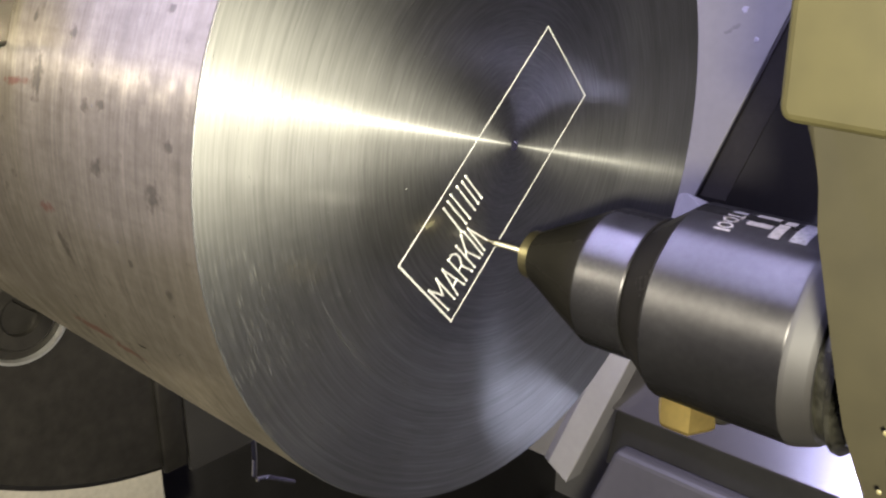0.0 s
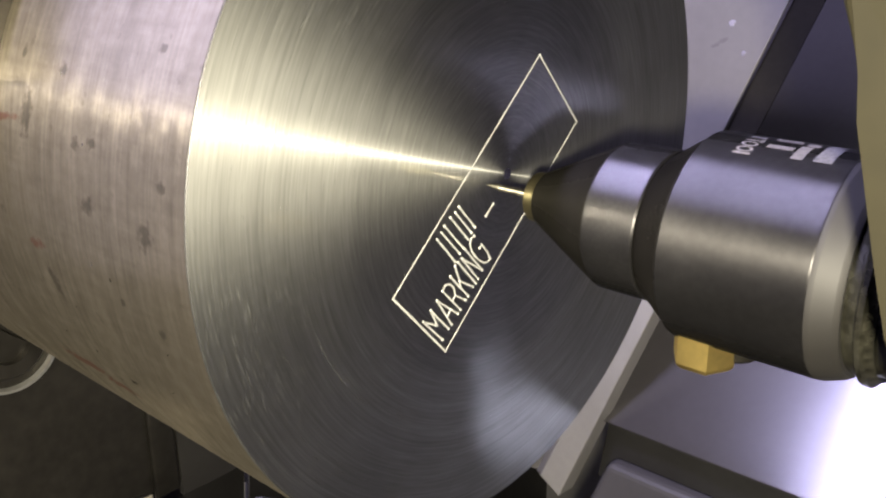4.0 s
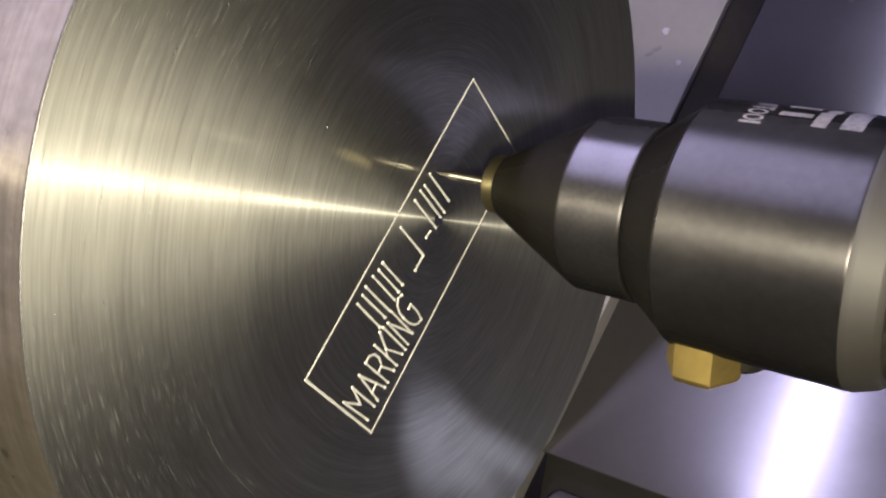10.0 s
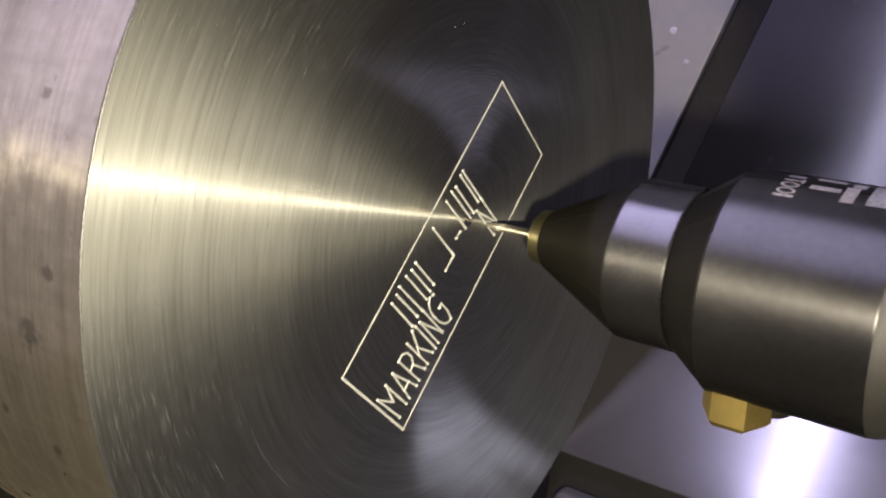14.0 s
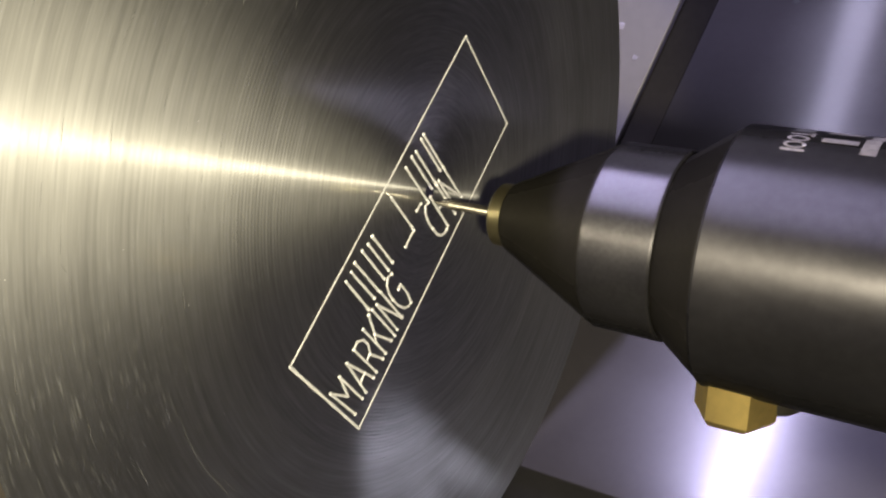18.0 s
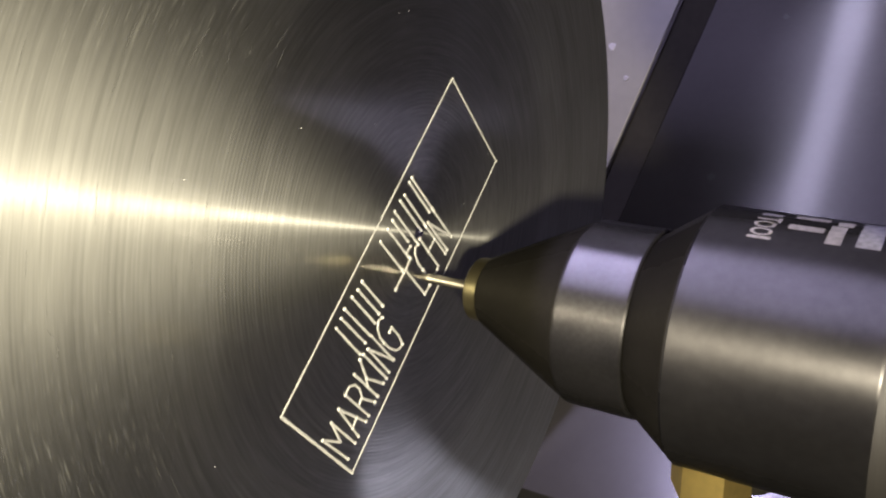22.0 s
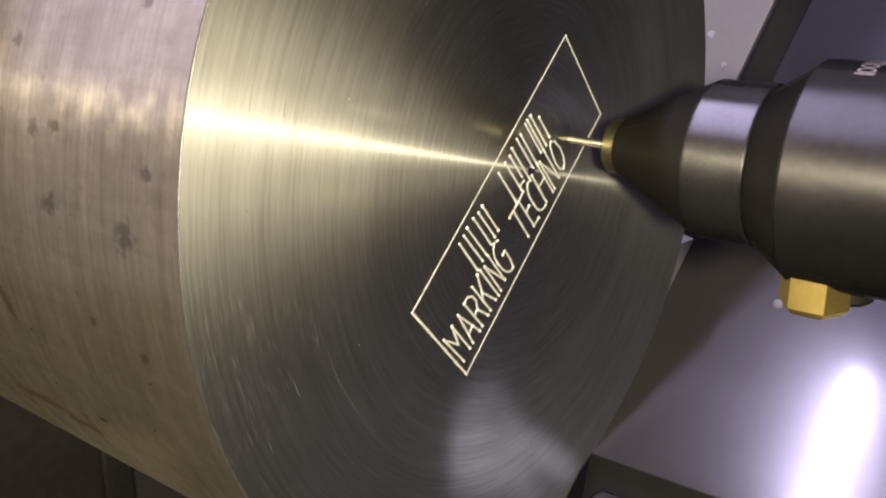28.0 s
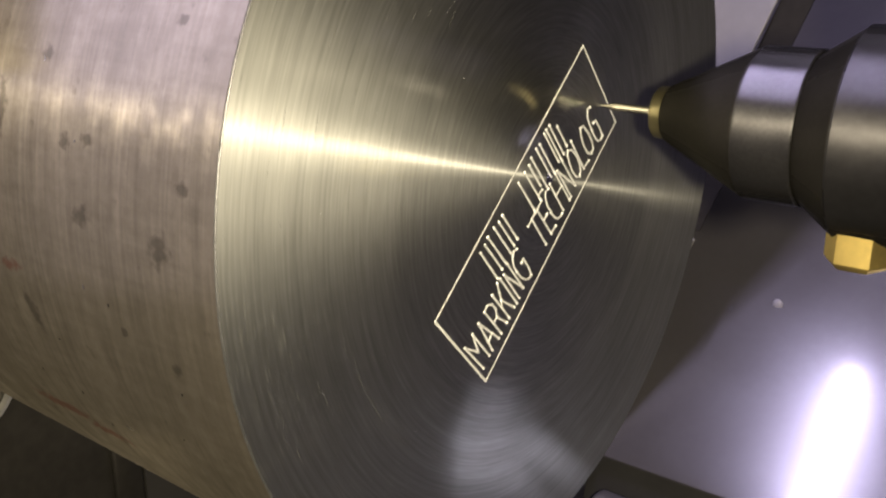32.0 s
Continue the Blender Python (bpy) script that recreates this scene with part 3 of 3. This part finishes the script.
chuck = tagged(thing("lathe_chuck"), "dark oily lathe chuck gripping the steel bar", "chuck")
part("chuck_body", lathe([(-330, 101), (-102, 101), (-100, 99), (-100, 61)], 128, False), CHUCK, chuck)
# bore and slot are black surfaces; their shade is in the colour
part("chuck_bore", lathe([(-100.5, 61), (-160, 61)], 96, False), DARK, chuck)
part("slot", box(-101, -99.6, -6, 20, -103, -62, 0.0), DARK, chuck, "black slab for the shade in the jaw slot")
part("slot_rim", box(-100.5, -98.5, -14, -7, -100, -62, 0.8), CHUCK, chuck, "worn slot edge")
for deg in (227, 347, 107):
    q = radians(deg)
    bolt = part("bolt", lathe([(-3, 8), (1.0, 8), (1.6, 7.4), (1.6, 4.4), (-2, 4.2), (-2, 0.1)], 48), CHUCK, chuck, "dark socket head bolt")
    bolt.location = Vector((-100 * U, 63 * U * math.cos(q), 63 * U * math.sin(q)))
    part("bolt_rim", lathe([(0.2, 11.2), (1.4, 11.0), (1.5, 10.3), (0.2, 10.0)], 64, False), RIM, bolt, "bright worn rim round the bolt")


def jaw(deg):
    """A stepped jaw: a low nose on the bar and a higher step behind it."""
    turn = Matrix.Rotation(radians(deg - 90), 3, "X")
    nose = slab([(-13.6, 57.6), (13.6, 57.6), (15, 59.5), (15, 70.5), (-15, 70.5), (-15, 59.5)], 0, -118, -49, 0.8)
    step = slab([(-15, 69), (15, 69), (15, 84), (-15, 84)], 0, -118, -88, 0.8)
    for bm in (nose, step):
        bmesh.ops.rotate(bm, verts=bm.verts, matrix=turn)
    whole = part("jaw", nose, CHUCK, chuck, "dark steel chuck jaw", smooth=False)
    part("jaw_step", step, CHUCK, whole, smooth=False)


for deg in (150, 30, 285):
    jaw(deg)
fixed("headstock_plate", box(-175, -170, -48, 23.5, -170, -105, 1.0), PLATE, "beige painted plate behind the chuck", "plate")


def tube(points, r, n=8):
    """A round wire through points in plan units."""
    bm = bmesh.new()
    rings = []
    pts = [Vector(q) * U for q in points]
    for k, c in enumerate(pts):
        d = (pts[min(k + 1, len(pts) - 1)] - pts[max(k - 1, 0)]).normalized()
        u = d.orthogonal().normalized()
        w = d.cross(u)
        rings.append([bm.verts.new(c + (u * math.cos(2 * math.pi * j / n) + w * math.sin(2 * math.pi * j / n)) * r * U) for j in range(n)])
    for a, b in zip(rings, rings[1:]):
        for j in range(n):
            bm.faces.new((a[j], a[(j + 1) % n], b[(j + 1) % n], b[j]))
    bm.faces.new(rings[0])
    bm.faces.new(rings[-1])
    return bm


fixed("wire_clip", tube([(-100, 14, -100), (-100, 14, -109), (-100, 13.5, -114), (-100, 14.5, -116), (-100, 18, -117), (-100, 24, -121), (-100, 27, -123)], 0.75), CHROME,
      "bent bright wire clip beside the chuck", "clip")


def speck(name, x, z, r, proud, seed):
    """A pale dried splash on the sloping back."""
    rnd = random.Random(seed)
    bm = bmesh.new()
    n = 14
    rim, low = [], []
    for k in range(n):
        w = 2 * math.pi * k / n
        g = r * rnd.uniform(0.8, 1.1)
        px, pz = x + g * math.cos(w), z + g * math.sin(w)
        low.append(bm.verts.new((px * U, (back_y(pz) - proud) * U, pz * U)))
        rim.append(bm.verts.new(((x + 0.7 * g * math.cos(w)) * U, (back_y(z + 0.7 * g * math.sin(w)) - proud - 0.25) * U, (z + 0.7 * g * math.sin(w)) * U)))
    for k in range(n):
        bm.faces.new((low[k], low[(k + 1) % n], rim[(k + 1) % n], rim[k]))
    bm.faces.new(rim)
    return fixed(name, bm, SPECK, "pale dried splash on the painted sheet", "splash", "", "dried splashes")


speck("splash", -59.5, 1.9, 1.4, 0.1, 1)
speck("splash", -53, -7.8, 1.0, 0.1, 2)


def grime(x, z, rx, rz, lean, seed):
    """A faint dull smear, dried flat on the light wall."""
    rnd = random.Random(seed)
    bm = bmesh.new()
    rim = []
    for k in range(22):
        w, g = 2 * math.pi * k / 22, rnd.uniform(0.7, 1.1)
        px, pz = x + g * (rx * math.cos(w) - lean * rz * math.sin(w)), z + g * (rz * math.sin(w) + lean * rx * math.cos(w))
        rim.append(bm.verts.new((px * U, (back_y(pz) - 0.12) * U, pz * U)))
    bm.faces.new(rim)
    return fixed("smear", bm, GRIME, "faint grey dried smear on the light wall", "smear", "", "dried smears")


grime(-61.6, -4.0, 2.0, 0.8, 0.5, 3)
grime(-64.2, -6.0, 1.7, 0.7, 0.4, 5)


def smudge(x, z, r, seed):
    """A faint dark splash mark, dried flat on the slanting cover."""
    rnd = random.Random(seed)
    bm = bmesh.new()
    rim = []
    for k in range(16):
        w, g = 2 * math.pi * k / 16, r * rnd.uniform(0.6, 1.1)
        px, pz = x + g * math.cos(w), z + 0.7 * g * math.sin(w)
        rim.append(bm.verts.new((px * U, (cover_y(pz) - 0.15) * U, pz * U)))
    bm.faces.new(rim)
    return part("smudge", bm, SMUDGE, cover, "faint dark dried splash", smooth=False)


for x, z, r in ((-40, -52.7, 1.9), (-31, 5.3, 1.8), (-47, -100, 1.0)):
    smudge(x, z, r, int(x * 7 - z))
drop = bmesh.new()
bmesh.ops.create_icosphere(drop, subdivisions=2, radius=2.0 * U)
bmesh.ops.scale(drop, vec=(1, 0.5, 1.1), verts=drop.verts)
bmesh.ops.translate(drop, vec=(-31 * U, (cover_y(-95.8) - 0.4) * U, -95.8 * U), verts=drop.verts)
fixed("splash", drop, SPECK, "pale dried splash on the dark cover", "splash", "", "dried splashes")

# ---- engraving ----
LONG, SHORT = 46.67, 17.08
ALONG, ACROSS = Vector((0, 0.7415, 0.6709)), Vector((0, -0.6709, 0.7415))
CORNER = Vector((0, -15.18, -25.97))


def spot(s, h, lift=0.0):
    """A place on the end face, s along the frame's long side and h across it."""
    p = CORNER + ALONG * s + ACROSS * h
    return Vector((lift * U, p.y * U, p.z * U))


WOBBLE = random.Random(23)


def stroke(points, width, height=0.12, bead=1.5):
    """A raised, uneven burr along a line of (s, h), with a bead at each end."""
    bm = bmesh.new()
    pts = [spot(*q) for q in points]
    n = 5
    for a, b in zip(pts, pts[1:]):
        d = (b - a).normalized()
        side = d.cross(Vector((1, 0, 0)))
        steps = max(2, round((b - a).length / (0.33 * U)))
        rows = []
        for j in range(steps + 1):
            c = a.lerp(b, j / steps)
            w, h = width * WOBBLE.uniform(0.84, 1.14) / 2, height * WOBBLE.uniform(0.7, 1.25)
            rows.append([bm.verts.new(c + side * (math.cos(math.pi * k / (n - 1)) * w * U) + Vector((math.sin(math.pi * k / (n - 1)) * h * U, 0, 0))) for k in range(n)])
        for ra, rb in zip(rows, rows[1:]):
            for k in range(n - 1):
                bm.faces.new((ra[k], ra[k + 1], rb[k + 1], rb[k]))
    for k, c in enumerate(pts):
        end = k in (0, len(pts) - 1)
        r, hh = width / 2 * (bead * WOBBLE.uniform(0.85, 1.15) if end else 1.0) * U, height * (1.8 if end else 1.0) * U
        rim = [bm.verts.new(c + Vector((0, math.cos(w) * r, math.sin(w) * r))) for w in [2 * math.pi * j / 8 for j in range(8)]]
        mid = [bm.verts.new(c + Vector((hh * 0.75, math.cos(w) * r * 0.66, math.sin(w) * r * 0.66))) for w in [2 * math.pi * j / 8 for j in range(8)]]
        for j in range(8):
            bm.faces.new((rim[j], rim[(j + 1) % 8], mid[(j + 1) % 8], mid[j]))
        top = bm.verts.new(c + Vector((hh, 0, 0)))
        for j in range(8):
            bm.faces.new((mid[j], mid[(j + 1) % 8], top))
    return bm


for a, b in (((0, 0), (LONG, 0)), ((LONG, 0), (LONG, SHORT)), ((LONG, SHORT), (0, SHORT)), ((0, SHORT), (0, 0))):
    part("engraved_line", stroke([a, b], 0.26 if a != (0, SHORT) else 0.4, 0.09, 1.1), BURR, bar)

# each stroke: the second at which it is cut (None: before the start), then its line
LETTERS = [
    (None, [(1.0, 2.1), (0.8, 8.4)]), (None, [(0.8, 8.4), (2.0, 5.0), (3.0, 8.3)]), (None, [(3.0, 8.3), (3.0, 2.2)]),
    (None, [(3.9, 2.1), (4.8, 8.2)]), (None, [(4.8, 8.2), (5.9, 2.0)]), (None, [(4.2, 4.0), (5.5, 4.1)]),
    (None, [(6.7, 2.0), (6.6, 8.2)]), (None, [(6.6, 8.2), (7.6, 8.3), (8.3, 7.4), (8.4, 6.2), (7.8, 5.0), (6.7, 4.8)]), (None, [(7.7, 4.9), (8.5, 2.0)]),
    (None, [(9.2, 8.4), (9.3, 2.0)]), (None, [(11.0, 8.7), (9.9, 5.8), (9.3, 4.9)]), (None, [(9.9, 5.8), (11.0, 2.1)]),
    (None, [(11.8, 8.5), (11.8, 1.9)]),
    (None, [(12.6, 2.0), (12.7, 8.1)]), (None, [(12.7, 8.1), (14.2, 2.3)]), (0.3, [(14.2, 2.3), (14.2, 8.6)]),
    (1.0, [(16.9, 8.3), (16.2, 8.7), (15.4, 8.1), (14.9, 6.9), (14.8, 5.7)]), (1.5, [(14.8, 5.7), (14.9, 4.0), (15.3, 2.7), (15.9, 2.0), (16.6, 1.9)]),
    (1.9, [(16.6, 1.9), (17.0, 3.4), (17.0, 5.7), (16.3, 5.6)]),
    (2.8, [(20.8, 8.3), (23.2, 8.3)]), (22.6, [(22.0, 8.3), (21.9, 2.1)]),
    (20.4, [(25.3, 8.4), (23.7, 8.2)]), (21.2, [(23.7, 8.2), (23.8, 2.1)]), (21.7, [(23.8, 2.1), (25.3, 1.9)]), (23.3, [(23.9, 5.4), (24.9, 5.5)]),
    (17.15, [(27.5, 8.2), (26.8, 8.4), (26.2, 7.8), (25.8, 6.4), (25.8, 4.8)]), (17.6, [(25.8, 4.8), (25.9, 3.3), (26.3, 2.4), (27.0, 1.9), (27.6, 1.9)]),
    (14.3, [(30.1, 8.3), (30.2, 1.8)]), (15.2, [(28.1, 5.5), (30.1, 5.4)]), (16.2, [(28.2, 8.4), (28.1, 2.1)]),
    (12.0, [(32.5, 8.3), (32.6, 2.2)]), (12.8, [(32.6, 2.2), (30.7, 8.3)]), (13.7, [(30.7, 8.3), (30.8, 1.8)]),
    (24.4, [(34.3, 2.2), (33.6, 2.9), (33.4, 4.6), (33.6, 6.4), (34.0, 7.8), (34.5, 8.2)]), (24.8, [(34.5, 8.2), (35.2, 7.4), (35.6, 5.4), (35.4, 3.6), (34.9, 2.6), (34.3, 2.2)]),
    (28.2, [(35.9, 8.6), (35.8, 2.2)]), (28.8, [(35.8, 2.2), (37.5, 1.9)]),
    (29.5, [(38.7, 2.2), (38.1, 3.0), (37.9, 4.8), (38.2, 6.8), (38.8, 8.0)]), (29.9, [(38.8, 8.0), (39.6, 7.6), (40.0, 5.4), (39.9, 3.4), (39.5, 2.3), (38.7, 2.2)]),
    (31.5, [(42.6, 8.3), (41.9, 8.6), (41.3, 7.8), (41.0, 6.4), (40.9, 5.0)]), (31.25, [(40.9, 5.0), (40.9, 3.2), (41.2, 2.1), (41.9, 1.5), (42.6, 1.7)]),
    (30.9, [(42.6, 1.7), (42.7, 3.6), (42.6, 5.3), (41.9, 5.5)]),
]
# the maker's name in the upper row, as plain bars
NAME_BARS = [
    (None, [(11.5, 9.2), (11.6, 15.4)]), (None, [(13.0, 9.2), (12.9, 15.4)]), (None, [(14.1, 9.1), (14.0, 15.6)]), (None, [(15.7, 9.2), (15.7, 15.4)]),
    (None, [(16.9, 9.3), (16.9, 15.0)]), (None, [(18.0, 9.3), (18.0, 15.0)]),
    (5.0, [(23.3, 15.3), (23.3, 8.9)]), (6.0, [(25.3, 9.6), (26.4, 9.5)]),
    (18.9, [(25.2, 15.1), (25.2, 9.0)]), (19.4, [(26.5, 15.0), (26.5, 10.4)]),
    (7.2, [(27.5, 15.4), (27.5, 8.8)]), (8.3, [(29.1, 15.4), (29.1, 9.0)]), (9.2, [(30.1, 15.1), (30.1, 8.8)]), (10.0, [(31.8, 15.4), (31.8, 9.1)]), (10.8, [(32.5, 15.4), (32.5, 8.9)]),
    (26.2, [(33.4, 15.2), (33.4, 8.8)]), (27.2, [(34.7, 13.4), (34.7, 9.1)]),
]
CUTS = []
for t, line in LETTERS + NAME_BARS:
    CUTS.append((t, part("engraved_stroke", stroke(line, 0.35), BURR, bar)))

# ---- marking tool ----
tool = tagged(thing("marking_tool"), "black anodised marking tool with a scriber pin and brass fitting", "tool")
part("pin", lathe([(0.0, 0.08), (2.2, 0.5), (2.6, 0.62), (12, 0.62)], 24), PIN, tool, "slender polished carbide pin")
part("collar", lathe([(9.5, 1.0), (9.5, 3.4), (9.8, 3.75), (11.3, 3.85), (11.4, 3.7)], 64), COLLAR, tool, "dull bronze collar")
part("nose_cone", lathe([(11.4, 3.9), (11.7, 4.2), (23.8, 10.15), (24.1, 10.25)], 96), BLACK, tool)
part("nose_band", lathe([(24.1, 10.25), (24.4, 10.4), (31.6, 10.42), (31.8, 10.25)], 96), BAND, tool, "satin worn black band")
part("neck", lathe([(31.8, 10.0), (32.0, 10.1), (36.7, 13.4), (36.9, 13.5)], 96), BLACK, tool)
part("body", lathe([(36.9, 13.5), (37.2, 13.8), (55.2, 13.8), (55.4, 13.75)], 128), SATIN, tool, "satin black anodised body")
part("end_ring", lathe([(55.4, 13.75), (56.0, 13.7), (58.2, 12.9), (58.8, 12.4)], 96), DARK, tool, "dull black end ring")
part("oily_ring", lathe([(58.8, 11.8), (60.2, 12.2), (60.6, 12.9), (61.2, 12.9), (61.6, 12.3), (62.4, 11.9)], 96), OIL, tool, "wet oily sealing ring")
part("shank", lathe([(62.4, 11.4), (64, 11.4), (64.2, 10.6), (90, 10.6)], 64), OIL, tool, "dark oily shank")
fitting = part("brass_fitting", lathe([(0, 3.3), (0.35, 3.8), (0.9, 4.2), (4.8, 4.2)], 6), BRASS, tool, "hexagonal brass air fitting")
fitting.matrix_basis = pose(40.2 * U, -4.4 * U, -16.0 * U, 0, -90, 0) @ pose(0, 0, 0, 32, 0, 0)
stub = part("fitting_boss", lathe([(0, 2.4), (0.5, 3.0), (3.5, 3.2)], 32), BLACK, tool)
stub.matrix_basis = pose(43.4 * U, -1.5 * U, -14.8 * U, 0, -90, 0)


def wrap(a0, a1, d0, d1, r=13.86, n=8):
    """A printed patch on the tool's body, from a0 to a1 along it and d0 to d1 degrees round it."""
    bm = bmesh.new()
    rows = []
    for k in range(n + 1):
        q = radians(d0 + (d1 - d0) * k / n)
        rows.append([bm.verts.new((a * U, r * U * math.cos(q), r * U * math.sin(q))) for a in (a0, a1)])
    for p, q in zip(rows, rows[1:]):
        bm.faces.new((p[0], p[1], q[1], q[0]))
    return bm


def wrap_ring(a, d, ra, rd, w, r=13.86, n=28):
    bm = bmesh.new()
    rows = []
    for k in range(n):
        g = 2 * math.pi * k / n
        rows.append([])
        for f in (1.0, 1.0 - w):
            q = radians(d + rd * f * math.sin(g))
            rows[-1].append(bm.verts.new(((a + ra * f * math.cos(g)) * U, r * U * math.cos(q), r * U * math.sin(q))))
    for k in range(n):
        p, q = rows[k], rows[(k + 1) % n]
        bm.faces.new((p[0], p[1], q[1], q[0]))
    return bm


# the word "Tool" runs round the body, then the maker's mark as plain bars
part("printed_letter", wrap(41.5, 43.7, 109.9, 111.7), PRINT, tool, "white letter l")
part("printed_letter", wrap_ring(42.6, 106.7, 1.05, 2.7, 0.34), PRINT, tool, "white letter o")
part("printed_letter", wrap_ring(42.6, 100.7, 1.05, 2.7, 0.34), PRINT, tool, "white letter o")
part("printed_letter", wrap(41.6, 43.5, 94.9, 96.3), PRINT, tool, "white letter T stem")
part("printed_letter", wrap(43.5, 43.85, 93.3, 97.9), PRINT, tool, "white letter T bar")
part("printed_bar", wrap(41.7, 43.6, 88.0, 91.5), GREYPRINT, tool, "worn unreadable print")
part("printed_mark", wrap(44.7, 47.9, 97.5, 101.9), PRINT, tool, "white bar of the maker's mark")
part("printed_mark", wrap(44.8, 47.9, 85.5, 90.0), PRINT, tool, "white bar of the maker's mark")
part("printed_mark", wrap(48.3, 49.7, 93.5, 109.0), PRINT, tool, "white bar of the maker's mark")
part("printed_mark", wrap(48.7, 50.1, 86.5, 92.7), PRINT, tool, "white bar of the maker's mark")
part("printed_bar", wrap(50.9, 53.0, 84.5, 108.5), GREYPRINT, tool, "grey line of unreadable print")

holder = tagged(thing("tool_holder"), "olive brown oily steel tool holder block", "holder")
part("block", slab([(59.2, 34), (62.0, 27), (63.6, 23.5), (65.6, 11), (67.4, 4.7), (70.4, -2), (80, -22), (150, -22), (150, 90), (59.2, 90)], 1, -28, 28, 1.2), HOLDER_SHADE, holder, "block in a darker olive, with its shade in the colour", smooth=False)
part("clamp", slab([(60, 90), (60.6, 35.2), (61.2, 34.2), (100, 33.0), (100, 90)], 1, -36, -28.5, 0.8), HOLDER, holder, "olive brown clamp plate", smooth=False)
rnd = random.Random(4)
for k in range(9):
    bm = bmesh.new()
    bmesh.ops.create_icosphere(bm, subdivisions=2, radius=rnd.uniform(0.2, 0.5) * U)
    bmesh.ops.scale(bm, vec=(1, 0.4, 1), verts=bm.verts)
    drop = part("oil_drop", bm, DROP, holder, "clear oil droplet")
    drop.location = Vector((rnd.uniform(71, 80) * U, -30 * U, rnd.uniform(-6, 26) * U))

TOOL_PATH = [
    (0.0, -0.70, -5.00, -15.18),
    (0.5, -0.70, -7.50, -11.67),
    (1.0, 1.72, -1.61, -13.20),
    (1.5, -0.70, -2.66, -13.35),
    (2.0, -0.70, -5.52, -10.68),
    (2.5, 2.01, -0.81, -7.61),
    (3.0, -0.63, -0.64, -5.83),
    (3.5, 0.62, -0.44, -4.98),
    (4.3, 0.80, -6.77, 0.51),
    (4.5, -0.60, -6.77, 0.51),
    (5.0, -0.60, -2.47, -4.24),
    (5.5, 2.27, -1.49, -0.79),
    (6.0, 2.54, -2.58, 0.65),
    (6.5, 0.12, -0.78, 0.60),
    (7.0, 2.00, -2.99, 4.62),
    (7.5, 0.88, -0.62, 1.65),
    (8.0, 0.01, 2.74, -0.29),
    (8.5, 0.25, 3.50, -0.30),
    (9.0, -0.55, -0.50, 4.54),
    (9.5, -0.47, 4.26, 1.87),
    (10.0, 0.33, 0.50, 6.36),
    (10.5, 0.20, 0.87, 6.97),
    (11.0, -0.25, 4.39, 2.90),
    (11.5, 2.50, 5.95, 1.65),
    (12.0, -0.33, 7.85, -1.14),
    (12.5, -0.04, 5.01, -0.17),
    (13.0, -0.50, 9.21, -4.26),
    (13.6, -0.50, 10.29, -5.99),
    (13.8, -0.50, 7.44, -4.47),
    (14.0, -0.50, 5.74, -2.35),
    (14.2, -0.30, 2.97, -0.51),
    (14.5, 1.00, 9.76, -3.82),
    (15.0, 0.00, 3.37, -3.54),
    (15.2, -0.60, 4.92, -2.27),
    (15.6, 0.60, 1.49, -1.32),
    (16.2, -0.60, 5.65, -6.06),
    (16.5, 2.79, 5.73, -6.07),
    (17.0, -0.70, 6.55, -7.51),
    (17.5, -0.44, -0.10, -1.49),
    (18.0, 0.30, 1.81, -1.98),
    (18.5, -0.70, -2.79, 2.29),
    (19.0, 2.41, -3.67, 2.16),
    (19.5, -0.70, -4.89, 0.59),
    (20.0, -0.38, 0.14, -2.18),
    (20.5, 0.52, -0.98, -3.51),
    (21.0, -0.70, 1.86, -7.67),
    (21.5, 2.80, 4.13, -8.45),
    (22.0, -0.62, 0.36, -5.80),
    (22.5, -0.60, 5.06, -9.78),
    (23.0, -0.70, 0.62, -7.53),
    (23.5, 1.50, 5.47, -12.50),
    (24.0, 0.30, 11.80, -2.90),
    (24.5, 0.27, 6.71, 2.53),
    (25.0, 2.05, 9.76, -2.07),
    (25.5, 0.30, 9.95, 0.99),
    (25.9, -0.40, 0.79, 7.21),
    (26.3, -0.60, 5.08, 2.46),
    (26.8, 0.60, 2.96, 6.75),
    (27.2, -0.50, 5.84, 3.56),
    (27.5, 0.34, 14.62, 1.62),
    (28.0, -0.70, 8.50, 2.92),
    (28.5, 0.28, 11.69, -0.07),
    (29.0, 0.86, 14.52, 0.84),
    (29.5, 0.25, 8.68, 5.87),
    (30.0, 0.29, 11.44, 2.04),
    (30.5, 0.36, 17.66, 4.92),
    (31.0, 0.30, 15.08, 3.29),
    (31.5, 0.25, 11.28, 8.32),
    (32.0, 0.01, 15.34, 8.18),
]


def motions():
    rows = [(t, pose(*at(x, y - 1.4, z + 0.5))) for t, x, y, z in TOOL_PATH]
    walk(tool, rows)
    walk(holder, rows)
    for t, ob in CUTS:
        if t is not None:
            # the burr rises out of the metal as the pin passes
            under, up = pose(-0.6 * U, 0, 0), pose(0, 0, 0)
            walk(ob, [(0.0, under), (t - 0.1, under), (t, up), (32.0, up)])


motions()
